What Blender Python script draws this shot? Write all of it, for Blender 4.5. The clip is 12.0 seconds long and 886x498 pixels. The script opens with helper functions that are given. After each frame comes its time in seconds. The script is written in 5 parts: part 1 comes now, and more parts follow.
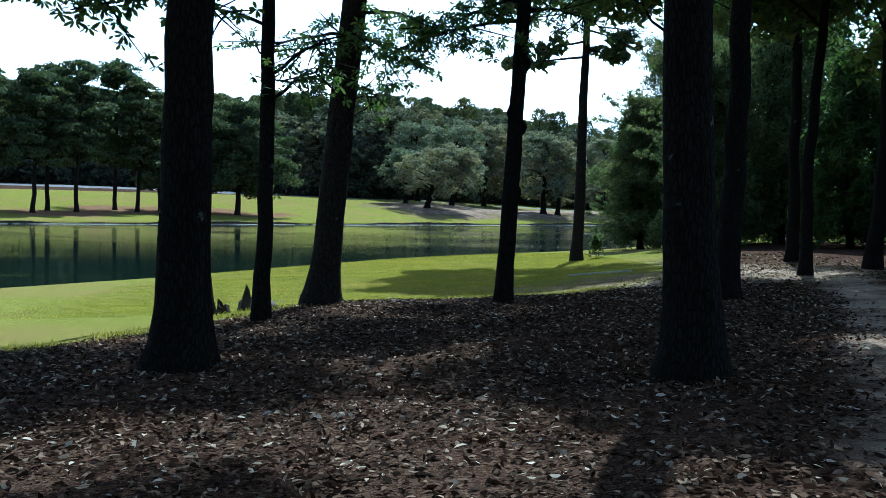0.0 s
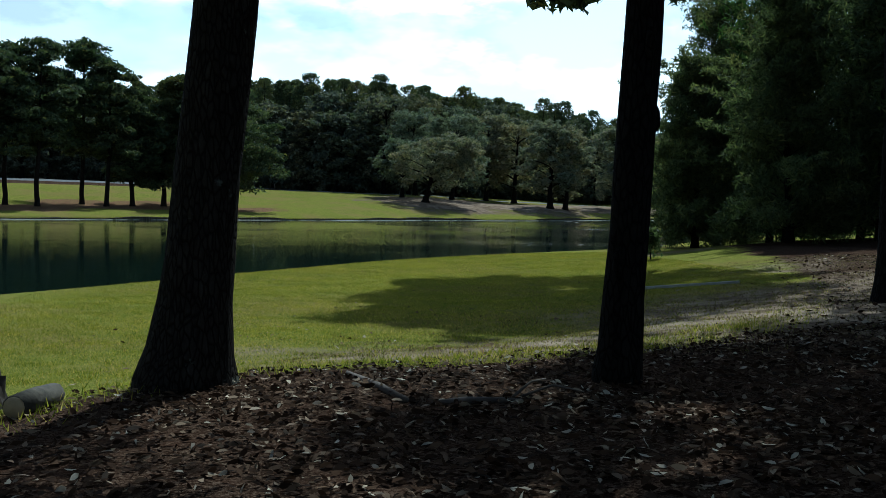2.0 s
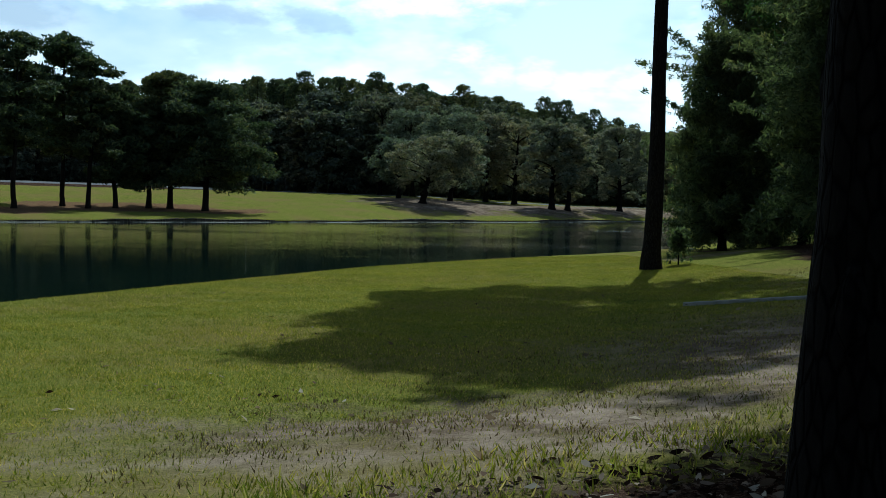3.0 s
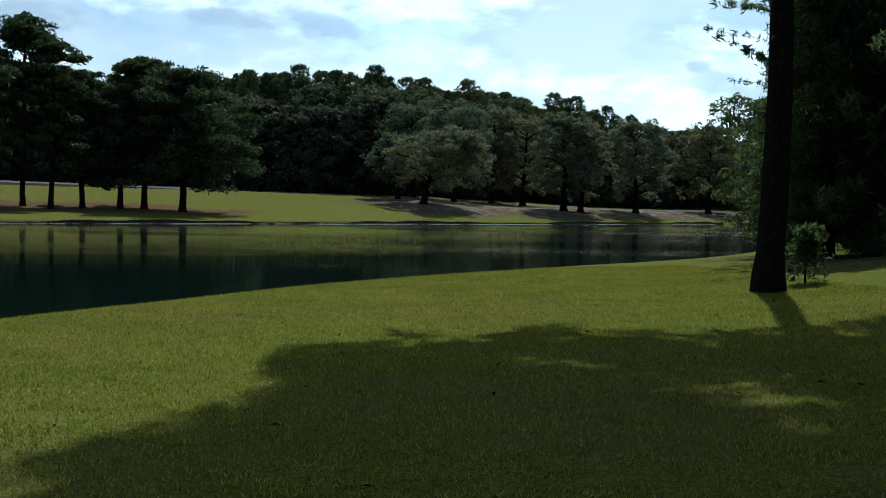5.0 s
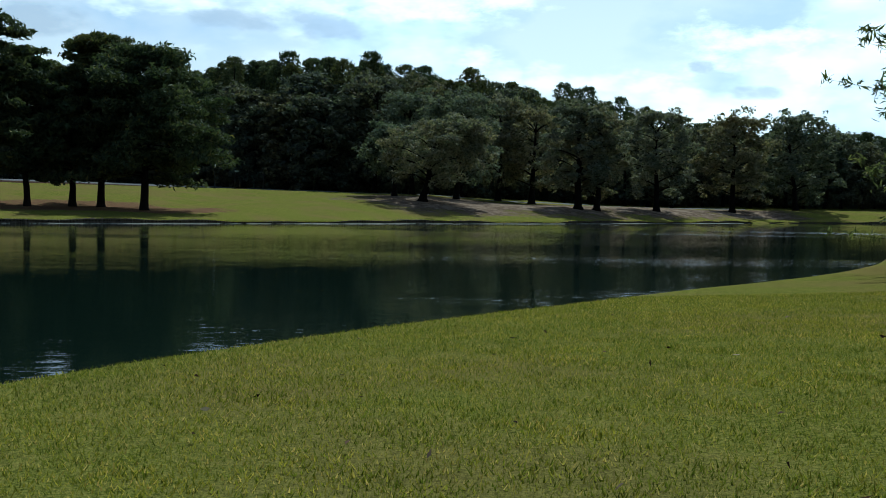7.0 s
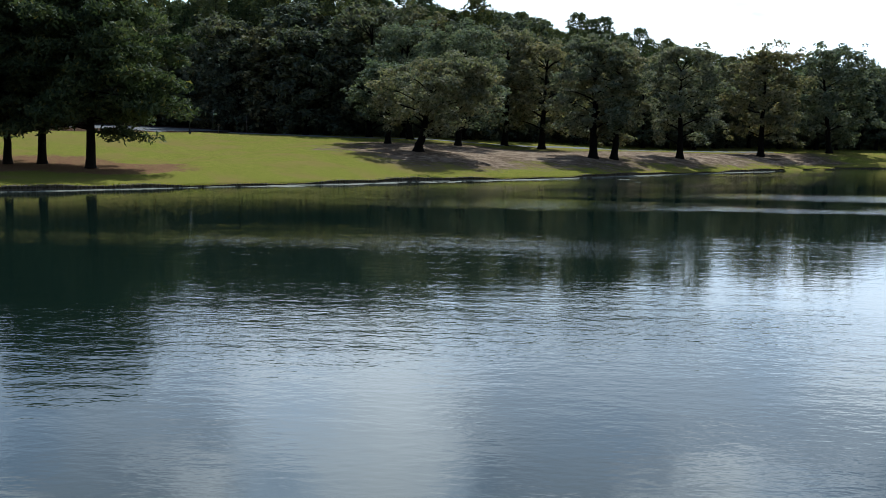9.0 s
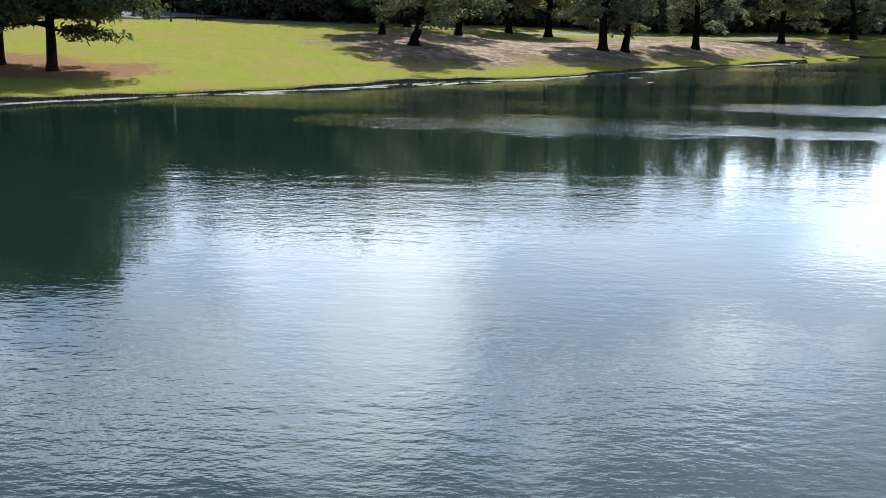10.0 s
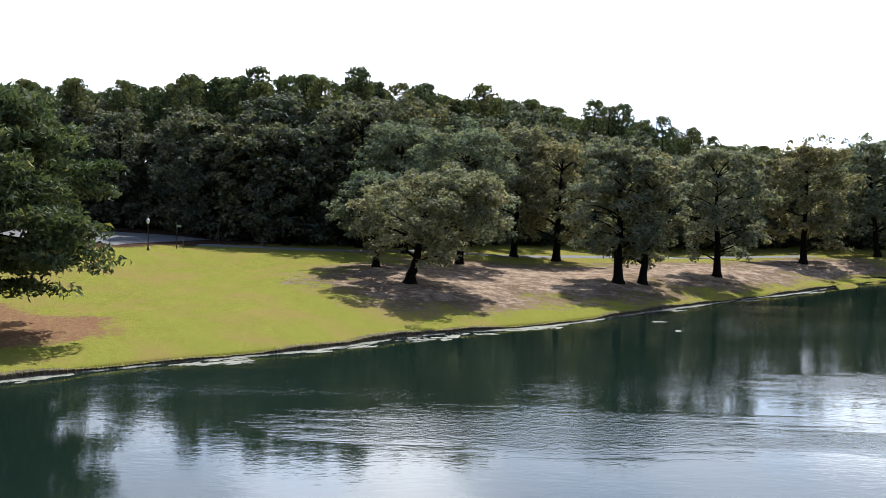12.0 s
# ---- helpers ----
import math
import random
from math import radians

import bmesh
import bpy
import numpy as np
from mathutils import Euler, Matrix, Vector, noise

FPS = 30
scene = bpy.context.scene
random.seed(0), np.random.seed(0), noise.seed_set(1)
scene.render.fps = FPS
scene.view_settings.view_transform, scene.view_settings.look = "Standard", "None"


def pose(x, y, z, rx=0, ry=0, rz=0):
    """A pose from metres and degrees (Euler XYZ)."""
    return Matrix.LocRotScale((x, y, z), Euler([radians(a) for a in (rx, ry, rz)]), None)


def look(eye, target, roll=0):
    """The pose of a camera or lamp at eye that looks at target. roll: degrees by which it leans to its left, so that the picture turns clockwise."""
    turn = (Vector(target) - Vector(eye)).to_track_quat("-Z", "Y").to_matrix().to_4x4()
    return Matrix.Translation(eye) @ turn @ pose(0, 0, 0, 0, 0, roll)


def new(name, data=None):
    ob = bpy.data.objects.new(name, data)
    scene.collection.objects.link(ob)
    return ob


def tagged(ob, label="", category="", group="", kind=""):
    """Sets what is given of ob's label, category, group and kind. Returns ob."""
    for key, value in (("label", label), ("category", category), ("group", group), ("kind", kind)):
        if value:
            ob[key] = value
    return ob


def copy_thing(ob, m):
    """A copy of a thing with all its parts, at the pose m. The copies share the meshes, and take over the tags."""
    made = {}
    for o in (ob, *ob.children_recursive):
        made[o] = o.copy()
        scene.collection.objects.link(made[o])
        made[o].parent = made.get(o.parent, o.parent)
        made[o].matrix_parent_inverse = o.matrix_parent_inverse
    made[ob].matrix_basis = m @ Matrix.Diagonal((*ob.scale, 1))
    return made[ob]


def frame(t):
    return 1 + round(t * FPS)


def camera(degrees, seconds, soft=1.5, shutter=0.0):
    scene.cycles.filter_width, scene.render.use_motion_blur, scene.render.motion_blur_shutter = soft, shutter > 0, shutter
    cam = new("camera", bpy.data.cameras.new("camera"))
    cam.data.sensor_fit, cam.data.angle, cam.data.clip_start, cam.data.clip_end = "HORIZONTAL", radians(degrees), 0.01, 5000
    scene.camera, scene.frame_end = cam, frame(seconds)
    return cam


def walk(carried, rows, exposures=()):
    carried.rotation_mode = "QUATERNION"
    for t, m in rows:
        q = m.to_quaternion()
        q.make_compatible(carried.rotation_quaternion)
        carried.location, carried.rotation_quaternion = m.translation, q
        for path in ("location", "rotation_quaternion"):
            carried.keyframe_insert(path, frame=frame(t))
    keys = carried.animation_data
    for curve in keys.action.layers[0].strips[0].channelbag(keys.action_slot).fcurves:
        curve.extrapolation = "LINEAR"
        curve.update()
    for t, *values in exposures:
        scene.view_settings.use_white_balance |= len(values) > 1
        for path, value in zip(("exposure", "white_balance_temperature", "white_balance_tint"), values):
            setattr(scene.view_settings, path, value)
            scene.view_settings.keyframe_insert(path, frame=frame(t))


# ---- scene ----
cam = camera(47.4, 12.0, 0.55)
METRES, EYE, TILT, LEAN, TURN = 72.0, 3.0, -2.6, -1.3, 0.0
ROWS = [
    (0.0, 0.0, 0.0, 0.0, 0.0, 0.0, -0.0),
    (0.5, -0.001, 0.0458, 0.0003, -0.03, -0.09, -0.06),
    (1.0, -0.0024, 0.0873, 0.0008, -0.07, -0.09, -0.07),
    (1.5, -0.0038, 0.123, 0.0011, -0.1, -0.17, -0.03),
    (2.0, -0.0038, 0.1568, 0.001, -0.13, -0.17, 0.09),
    (2.5, -0.0025, 0.1918, 0.0004, -0.14, -0.09, 0.17),
    (3.0, -0.0006, 0.2278, 0.0016, -0.15, -0.04, 0.27),
    (5.0, 0.0034, 0.3801, 0.0028, 0.13, 0.18, 0.24),
    (5.5, 0.0032, 0.424, 0.0023, 0.17, 0.17, 0.26),
    (6.0, 0.0032, 0.4727, 0.0024, 0.22, 0.21, 0.3),
    (6.5, 0.0044, 0.5191, 0.0041, 0.26, 0.23, 0.33),
    (8.5, 0.0167, 0.702, 0.0276, 0.71, -0.49, 0.36),
    (9.0, 0.0228, 0.738, 0.0457, 0.93, -3.85, 0.31),
    (9.5, 0.029, 0.7776, 0.0623, 1.17, -8.21, 0.18),
    (10.0, 0.0347, 0.8196, 0.0779, 1.36, -11.04, 0.13),
    (10.5, 0.0355, 0.8576, 0.0947, 1.41, -11.24, 0.12),
    (11.0, 0.0356, 0.8982, 0.1079, 1.45, -10.98, 0.09),
    (11.5, 0.0352, 0.9378, 0.1214, 1.47, -7.11, 0.18),
    (12.0, 0.0346, 0.9761, 0.1319, 1.49, -0.32, 0.25),
]
EXPOSURES = [(0.0, 0.85, 4650, -4), (0.4, 0.5, 4700, -6), (1.0, -0.08, 4800, -8), (1.5, -0.15, 4920, -8), (3.0, -0.5, 5100, -6), (5.0, -0.65, 5110, -6), (5.6, -0.6, 5150, -6), (6.5, -0.6, 5180, -6),
             (8.5, -0.8, 5350, 0), (9.0, 0.0, 5500, 3), (9.5, 0.45, 5600, 6), (10.0, 0.9, 5650, 6), (10.5, 0.95, 5650, 6), (11.0, 1.0, 5650, 6), (11.5, 1.15, 5650, 6), (12.0, 0.8, 5900, 11)]
walk(cam, [(t, pose(0, 0, EYE, TILT, LEAN, TURN) @ pose(METRES * x, METRES * y, METRES * z, 90 + pitch, roll, yaw)) for t, x, y, z, yaw, pitch, roll in ROWS], EXPOSURES)

# ---- sky and sun ----
SUN_AZ, SUN_EL = 15.5, 52.0          # degrees right of the way ahead, and above the horizon
world = bpy.data.worlds.new("world")
scene.world = world
world.use_nodes = True
wn, wl = world.node_tree.nodes, world.node_tree.links
wn.clear()
w_out = wn.new("ShaderNodeOutputWorld")
sky = wn.new("ShaderNodeTexSky")
sky.sky_type, sky.sun_disc = "NISHITA", False
sky.sun_elevation, sky.sun_rotation = radians(SUN_EL), radians(SUN_AZ)
sky.air_density, sky.dust_density, sky.ozone_density = 1.0, 1.2, 1.0
bg_sky = wn.new("ShaderNodeBackground")
bg_sky.inputs["Strength"].default_value = 0.11
bg_cloud = wn.new("ShaderNodeBackground")
bg_cloud.inputs["Strength"].default_value = 1.0
w_tc = wn.new("ShaderNodeTexCoord")
w_map = wn.new("ShaderNodeMapping")
w_map.inputs["Scale"].default_value = (1.0, 1.0, 2.3)
w_map.inputs["Location"].default_value = (3.1, 0.7, 0.2)
w_n1 = wn.new("ShaderNodeTexNoise")
w_n1.inputs["Scale"].default_value, w_n1.inputs["Detail"].default_value, w_n1.inputs["Roughness"].default_value = 3.2, 9.0, 0.55
w_r1 = wn.new("ShaderNodeValToRGB")
w_r1.color_ramp.elements[0].position, w_r1.color_ramp.elements[1].position = 0.44, 0.58
w_n2 = wn.new("ShaderNodeTexNoise")
w_n2.inputs["Scale"].default_value, w_n2.inputs["Detail"].default_value = 6.0, 6.0
w_r2 = wn.new("ShaderNodeValToRGB")
w_r2.color_ramp.elements[0].position, w_r2.color_ramp.elements[1].position = 0.38, 0.54
w_r2.color_ramp.elements[0].color = (0.70, 0.79, 0.92, 1)
w_r2.color_ramp.elements[1].color = (1.0, 1.0, 1.0, 1)
w_mix = wn.new("ShaderNodeMixShader")
wl.new(w_tc.outputs["Generated"], w_map.inputs["Vector"])
wl.new(w_map.outputs["Vector"], w_n1.inputs["Vector"])
wl.new(w_map.outputs["Vector"], w_n2.inputs["Vector"])
w_sep = wn.new("ShaderNodeSeparateXYZ")
w_low = wn.new("ShaderNodeMapRange")       # clouds close up towards the horizon, gaps overhead
for k, v in (("From Min", 0.3), ("From Max", 0.85), ("To Min", 0.02), ("To Max", -0.2)):
    w_low.inputs[k].default_value = v
w_add = wn.new("ShaderNodeMath")
wl.new(w_tc.outputs["Generated"], w_sep.inputs["Vector"])
wl.new(w_sep.outputs["Z"], w_low.inputs["Value"])
wl.new(w_low.outputs["Result"], w_add.inputs[0])
wl.new(w_n1.outputs["Fac"], w_add.inputs[1])
wl.new(w_add.outputs["Value"], w_r1.inputs["Fac"])
wl.new(w_n2.outputs["Fac"], w_r2.inputs["Fac"])
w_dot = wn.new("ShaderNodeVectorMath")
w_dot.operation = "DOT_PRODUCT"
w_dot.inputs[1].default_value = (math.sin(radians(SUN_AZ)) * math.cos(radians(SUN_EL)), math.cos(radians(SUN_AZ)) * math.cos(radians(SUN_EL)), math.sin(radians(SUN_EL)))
# cloud strength raised towards the sun and held low behind
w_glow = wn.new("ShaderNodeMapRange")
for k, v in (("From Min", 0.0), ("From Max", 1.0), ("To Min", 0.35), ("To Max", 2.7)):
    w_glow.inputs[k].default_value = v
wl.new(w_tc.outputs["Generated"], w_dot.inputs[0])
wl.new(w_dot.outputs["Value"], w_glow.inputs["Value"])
w_fade = wn.new("ShaderNodeMapRange")      # unseen cloud overhead dimmed below the banks near the horizon, to deepen the shade
w_fade.interpolation_type = "SMOOTHSTEP"
for k, v in (("From Min", 0.45), ("From Max", 0.95), ("To Min", 1.0), ("To Max", 0.2)):
    w_fade.inputs[k].default_value = v
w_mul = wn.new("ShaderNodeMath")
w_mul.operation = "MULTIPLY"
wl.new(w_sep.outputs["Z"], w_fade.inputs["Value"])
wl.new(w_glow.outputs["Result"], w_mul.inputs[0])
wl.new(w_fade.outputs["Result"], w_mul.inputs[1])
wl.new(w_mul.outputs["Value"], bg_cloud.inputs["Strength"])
wl.new(w_r2.outputs["Color"], bg_cloud.inputs["Color"])
wl.new(sky.outputs["Color"], bg_sky.inputs["Color"])
w_haze = wn.new("ShaderNodeMapRange")      # bright haze low in the sky
for k, v in (("From Min", 0.12), ("From Max", 0.5), ("To Min", 0.55), ("To Max", 0.0)):
    w_haze.inputs[k].default_value = v
w_max = wn.new("ShaderNodeMath")
w_max.operation = "MAXIMUM"
wl.new(w_sep.outputs["Z"], w_haze.inputs["Value"])
wl.new(w_haze.outputs["Result"], w_max.inputs[0])
wl.new(w_r1.outputs["Color"], w_max.inputs[1])
wl.new(w_max.outputs["Value"], w_mix.inputs["Fac"])
wl.new(bg_sky.outputs["Background"], w_mix.inputs[1])
wl.new(bg_cloud.outputs["Background"], w_mix.inputs[2])


def sky_math(op, a, b=0.0):
    m = wn.new("ShaderNodeMath")
    m.operation = op
    for sock, v in zip(m.inputs, (a, b)):
        if isinstance(v, (int, float)):
            sock.default_value = v
        else:
            wl.new(v, sock)
    return m.outputs[0]


def cloud_layer(under, banks, light, tint, scale, soft, amount):
    """Banks of cloud over the sky ahead: across, up (both as tangents), half width, half height."""
    across, up = sky_math("DIVIDE", w_sep.outputs["X"], w_sep.outputs["Y"]), sky_math("DIVIDE", w_sep.outputs["Z"], w_sep.outputs["Y"])
    best = None
    for u, v, ru, rv in banks:
        du, dv = sky_math("DIVIDE", sky_math("SUBTRACT", across, u), ru), sky_math("DIVIDE", sky_math("SUBTRACT", up, v), rv)
        e = sky_math("SUBTRACT", 1.0, sky_math("ADD", sky_math("MULTIPLY", du, du), sky_math("MULTIPLY", dv, dv)))
        best = e if best is None else sky_math("MAXIMUM", best, e)
    curl = wn.new("ShaderNodeTexNoise")
    curl.inputs["Scale"].default_value, curl.inputs["Detail"].default_value, curl.inputs["Roughness"].default_value = scale, 9.0, 0.6
    wl.new(w_map.outputs["Vector"], curl.inputs["Vector"])
    shape = sky_math("ADD", sky_math("MAXIMUM", best, -1.2), sky_math("MULTIPLY", sky_math("SUBTRACT", curl.outputs["Fac"], 0.5), 5.0))
    edge = wn.new("ShaderNodeMapRange")
    edge.interpolation_type = "SMOOTHSTEP"
    for k, v in (("From Min", 0.0), ("From Max", soft), ("To Min", 0.0), ("To Max", amount)):
        edge.inputs[k].default_value = v
    wl.new(shape, edge.inputs["Value"])
    bg = wn.new("ShaderNodeBackground")
    bg.inputs["Color"].default_value = (*tint, 1)
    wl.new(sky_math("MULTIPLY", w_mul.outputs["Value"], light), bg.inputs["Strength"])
    over = wn.new("ShaderNodeMixShader")
    wl.new(edge.outputs["Result"], over.inputs["Fac"])
    wl.new(under, over.inputs[1])
    wl.new(bg.outputs["Background"], over.inputs[2])
    return over.outputs["Shader"]


CUMULUS = [(0.035, 0.130, 0.040, 0.024), (0.094, 0.130, 0.024, 0.022), (0.175, 0.114, 0.095, 0.028), (0.262, 0.158, 0.060, 0.034), (0.365, 0.158, 0.070, 0.036), (0.33, 0.100, 0.12, 0.024), (-0.05, 0.198, 0.16, 0.018), (-0.30, 0.205, 0.10, 0.022), (-0.42, 0.13, 0.08, 0.02)]
GREY = [(-0.223, 0.182, 0.040, 0.012), (-0.127, 0.174, 0.042, 0.018), (-0.41, 0.178, 0.08, 0.018), (0.25, 0.142, 0.018, 0.008), (0.30, 0.118, 0.03, 0.008), (-0.17, 0.18, 0.09, 0.012)]
w_all = cloud_layer(w_mix.outputs["Shader"], CUMULUS, 1.12, (1.0, 1.0, 1.0), 20.0, 1.6, 0.75)
w_all = cloud_layer(w_all, GREY, 0.5, (0.80, 0.90, 1.05), 16.0, 1.1, 0.62)
wl.new(w_all, w_out.inputs["Surface"])

sun = new("sun", bpy.data.lights.new("sun", "SUN"))
sun.data.energy, sun.data.angle, sun.data.color = 5.0, radians(0.6), (1.0, 0.955, 0.88)
sx, sy = math.sin(radians(SUN_AZ)), math.cos(radians(SUN_AZ))
sun.matrix_world = look((60 * sx, 60 * sy, 60 * math.tan(radians(SUN_EL))), (0, 0, 0))


# ---- materials ----
def material(name, rough=0.8):
    m = bpy.data.materials.new(name)
    m.use_nodes = True
    b = m.node_tree.nodes["Principled BSDF"]
    b.inputs["Roughness"].default_value = rough
    b.inputs["Specular IOR Level"].default_value = 0.25
    return m, m.node_tree.nodes, m.node_tree.links, b


def noise_node(n, l, scale, detail=6.0, vec=None, rough=0.55, stretch=None):
    t = n.new("ShaderNodeTexNoise")
    t.inputs["Scale"].default_value, t.inputs["Detail"].default_value, t.inputs["Roughness"].default_value = scale, detail, rough
    if vec is None:
        vec = n.new("ShaderNodeTexCoord").outputs["Object"]
    if stretch:
        mp = n.new("ShaderNodeMapping")
        mp.inputs["Scale"].default_value = stretch
        l.new(vec, mp.inputs["Vector"])
        vec = mp.outputs["Vector"]
    l.new(vec, t.inputs["Vector"])
    return t.outputs["Fac"]


def ramp(n, l, fac, stops):
    r = n.new("ShaderNodeValToRGB")
    el = r.color_ramp.elements
    while len(el) < len(stops):
        el.new(0.5)
    for e, (p, c) in zip(el, stops):
        e.position, e.color = p, (*c, 1)
    l.new(fac, r.inputs["Fac"])
    return r.outputs["Color"]


def mix(n, l, fac, a, b, kind="MIX"):
    m = n.new("ShaderNodeMix")
    m.data_type, m.blend_type = "RGBA", kind
    for sock, v in ((m.inputs["Factor"], fac), (m.inputs["A"], a), (m.inputs["B"], b)):
        if isinstance(v, (int, float)):
            sock.default_value = v
        elif isinstance(v, tuple):
            sock.default_value = (*v, 1)
        else:
            l.new(v, sock)
    return m.outputs["Result"]


def bump(n, l, b, height, strength, distance):
    k = n.new("ShaderNodeBump")
    k.inputs["Strength"].default_value, k.inputs["Distance"].default_value = strength, distance
    l.new(height, k.inputs["Height"])
    l.new(k.outputs["Normal"], b.inputs["Normal"])


def math_node(n, l, op, a, b):
    m = n.new("ShaderNodeMath")
    m.operation = op
    for sock, v in zip(m.inputs, (a, b)):
        if isinstance(v, (int, float)):
            sock.default_value = v
        else:
            l.new(v, sock)
    return m.outputs[0]


def attr(n, name):
    a = n.new("ShaderNodeAttribute")
    a.attribute_name = name
    return a.outputs["Fac"]


def ground_material():
    m, n, l, b = material("ground_cover", 1.0)
    b.inputs["Specular IOR Level"].default_value = 0.0
    fine, mid, big = noise_node(n, l, 40, 8, rough=0.75), noise_node(n, l, 3.0, 6), noise_node(n, l, 0.22, 5)
    tuft = noise_node(n, l, 10, 6, rough=0.75)
    grass = ramp(n, l, mid, [(0.38, (0.114, 0.118, 0.019)), (0.52, (0.155, 0.150, 0.027)), (0.64, (0.225, 0.182, 0.050))])
    grass = mix(n, l, 0.5, grass, ramp(n, l, tuft, [(0.40, (0.085, 0.110, 0.014)), (0.50, (0.165, 0.178, 0.028)), (0.60, (0.26, 0.235, 0.060))]))
    # dark end of the fine noise paints the shadow between blades
    grass = mix(n, l, 0.5, grass, ramp(n, l, fine, [(0.43, (0.026, 0.038, 0.006)), (0.57, (0.275, 0.255, 0.052))]))
    grass = mix(n, l, ramp(n, l, big, [(0.46, (0, 0, 0)), (0.62, (0.6, 0.6, 0.6))]), grass, (0.19, 0.135, 0.050))
    litter = ramp(n, l, fine, [(0.40, (0.010, 0.006, 0.004)), (0.5, (0.040, 0.023, 0.015)), (0.60, (0.13, 0.088, 0.060))])
    litter = mix(n, l, ramp(n, l, mid, [(0.4, (0, 0, 0)), (0.7, (0.5, 0.5, 0.5))]), litter, (0.060, 0.032, 0.020))
    sand = ramp(n, l, mid, [(0.38, (0.085, 0.055, 0.036)), (0.5, (0.20, 0.145, 0.100)), (0.62, (0.39, 0.30, 0.215))])
    patchy = noise_node(n, l, 0.55, 7, rough=0.7)
    sand = mix(n, l, 0.5, sand, ramp(n, l, patchy, [(0.43, (0.060, 0.038, 0.026)), (0.50, (0.17, 0.12, 0.080)), (0.57, (0.39, 0.30, 0.215))]))
    sand = mix(n, l, 0.35, sand, ramp(n, l, fine, [(0.40, (0.05, 0.031, 0.020)), (0.60, (0.38, 0.29, 0.21))]))
    straw = ramp(n, l, fine, [(0.40, (0.060, 0.030, 0.018)), (0.60, (0.24, 0.135, 0.080))])
    straw = mix(n, l, ramp(n, l, mid, [(0.48, (0, 0, 0)), (0.66, (0.6, 0.6, 0.6))]), straw, (0.20, 0.165, 0.06))
    soil = ramp(n, l, mid, [(0.3, (0.025, 0.02, 0.013)), (0.7, (0.07, 0.055, 0.035))])

    def edge(name, lo=0.4, hi=0.6):
        f = math_node(n, l, "ADD", attr(n, name), math_node(n, l, "MULTIPLY", math_node(n, l, "SUBTRACT", noise_node(n, l, 1.1, 8, rough=0.65), 0.5), 0.8))
        f = math_node(n, l, "ADD", f, math_node(n, l, "MULTIPLY", math_node(n, l, "SUBTRACT", noise_node(n, l, 0.2, 4), 0.5), 0.8))
        return ramp(n, l, f, [(lo, (0, 0, 0)), (hi, (1, 1, 1))])
    c = mix(n, l, edge("litter"), grass, litter)
    c = mix(n, l, edge("straw"), c, straw)
    c = mix(n, l, edge("sand", 0.35, 0.75), c, sand)
    c = mix(n, l, attr(n, "soil"), c, soil)
    l.new(c, b.inputs["Base Color"])
    bump(n, l, b, fine, 0.6, 0.04)
    return m


def bark_material(name, dark, light, scale=9.0):
    m, n, l, b = material(name, 1.0)
    b.inputs["Specular IOR Level"].default_value = 0.03
    g = noise_node(n, l, scale, 8, stretch=(1, 1, 0.22), rough=0.7)
    v = n.new("ShaderNodeTexVoronoi")
    v.feature = "DISTANCE_TO_EDGE"
    v.inputs["Scale"].default_value = scale * 1.6
    mp = n.new("ShaderNodeMapping")
    mp.inputs["Scale"].default_value = (1, 1, 0.3)
    warp = n.new("ShaderNodeVectorMath")
    warp.operation = "ADD"
    wob = n.new("ShaderNodeTexNoise")
    wob.inputs["Scale"].default_value = 7.0
    l.new(n.new("ShaderNodeTexCoord").outputs["Object"], warp.inputs[0])
    sc = n.new("ShaderNodeVectorMath")
    sc.operation = "SCALE"
    sc.inputs["Scale"].default_value = 0.12
    l.new(wob.outputs["Color"], sc.inputs[0])
    l.new(sc.outputs["Vector"], warp.inputs[1])
    l.new(warp.outputs["Vector"], mp.inputs["Vector"])
    l.new(mp.outputs["Vector"], v.inputs["Vector"])
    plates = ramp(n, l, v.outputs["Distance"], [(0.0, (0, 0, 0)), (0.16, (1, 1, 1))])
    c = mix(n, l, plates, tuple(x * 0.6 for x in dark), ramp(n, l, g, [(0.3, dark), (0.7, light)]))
    lichen = ramp(n, l, noise_node(n, l, 3.5, 5), [(0.68, (0, 0, 0)), (0.72, (0.7, 0.7, 0.7))])
    c = mix(n, l, lichen, c, (0.14, 0.145, 0.12))
    l.new(c, b.inputs["Base Color"])
    h = math_node(n, l, "ADD", math_node(n, l, "MULTIPLY", plates, 0.6), g)
    bump(n, l, b, h, 0.9, 0.03)
    return m


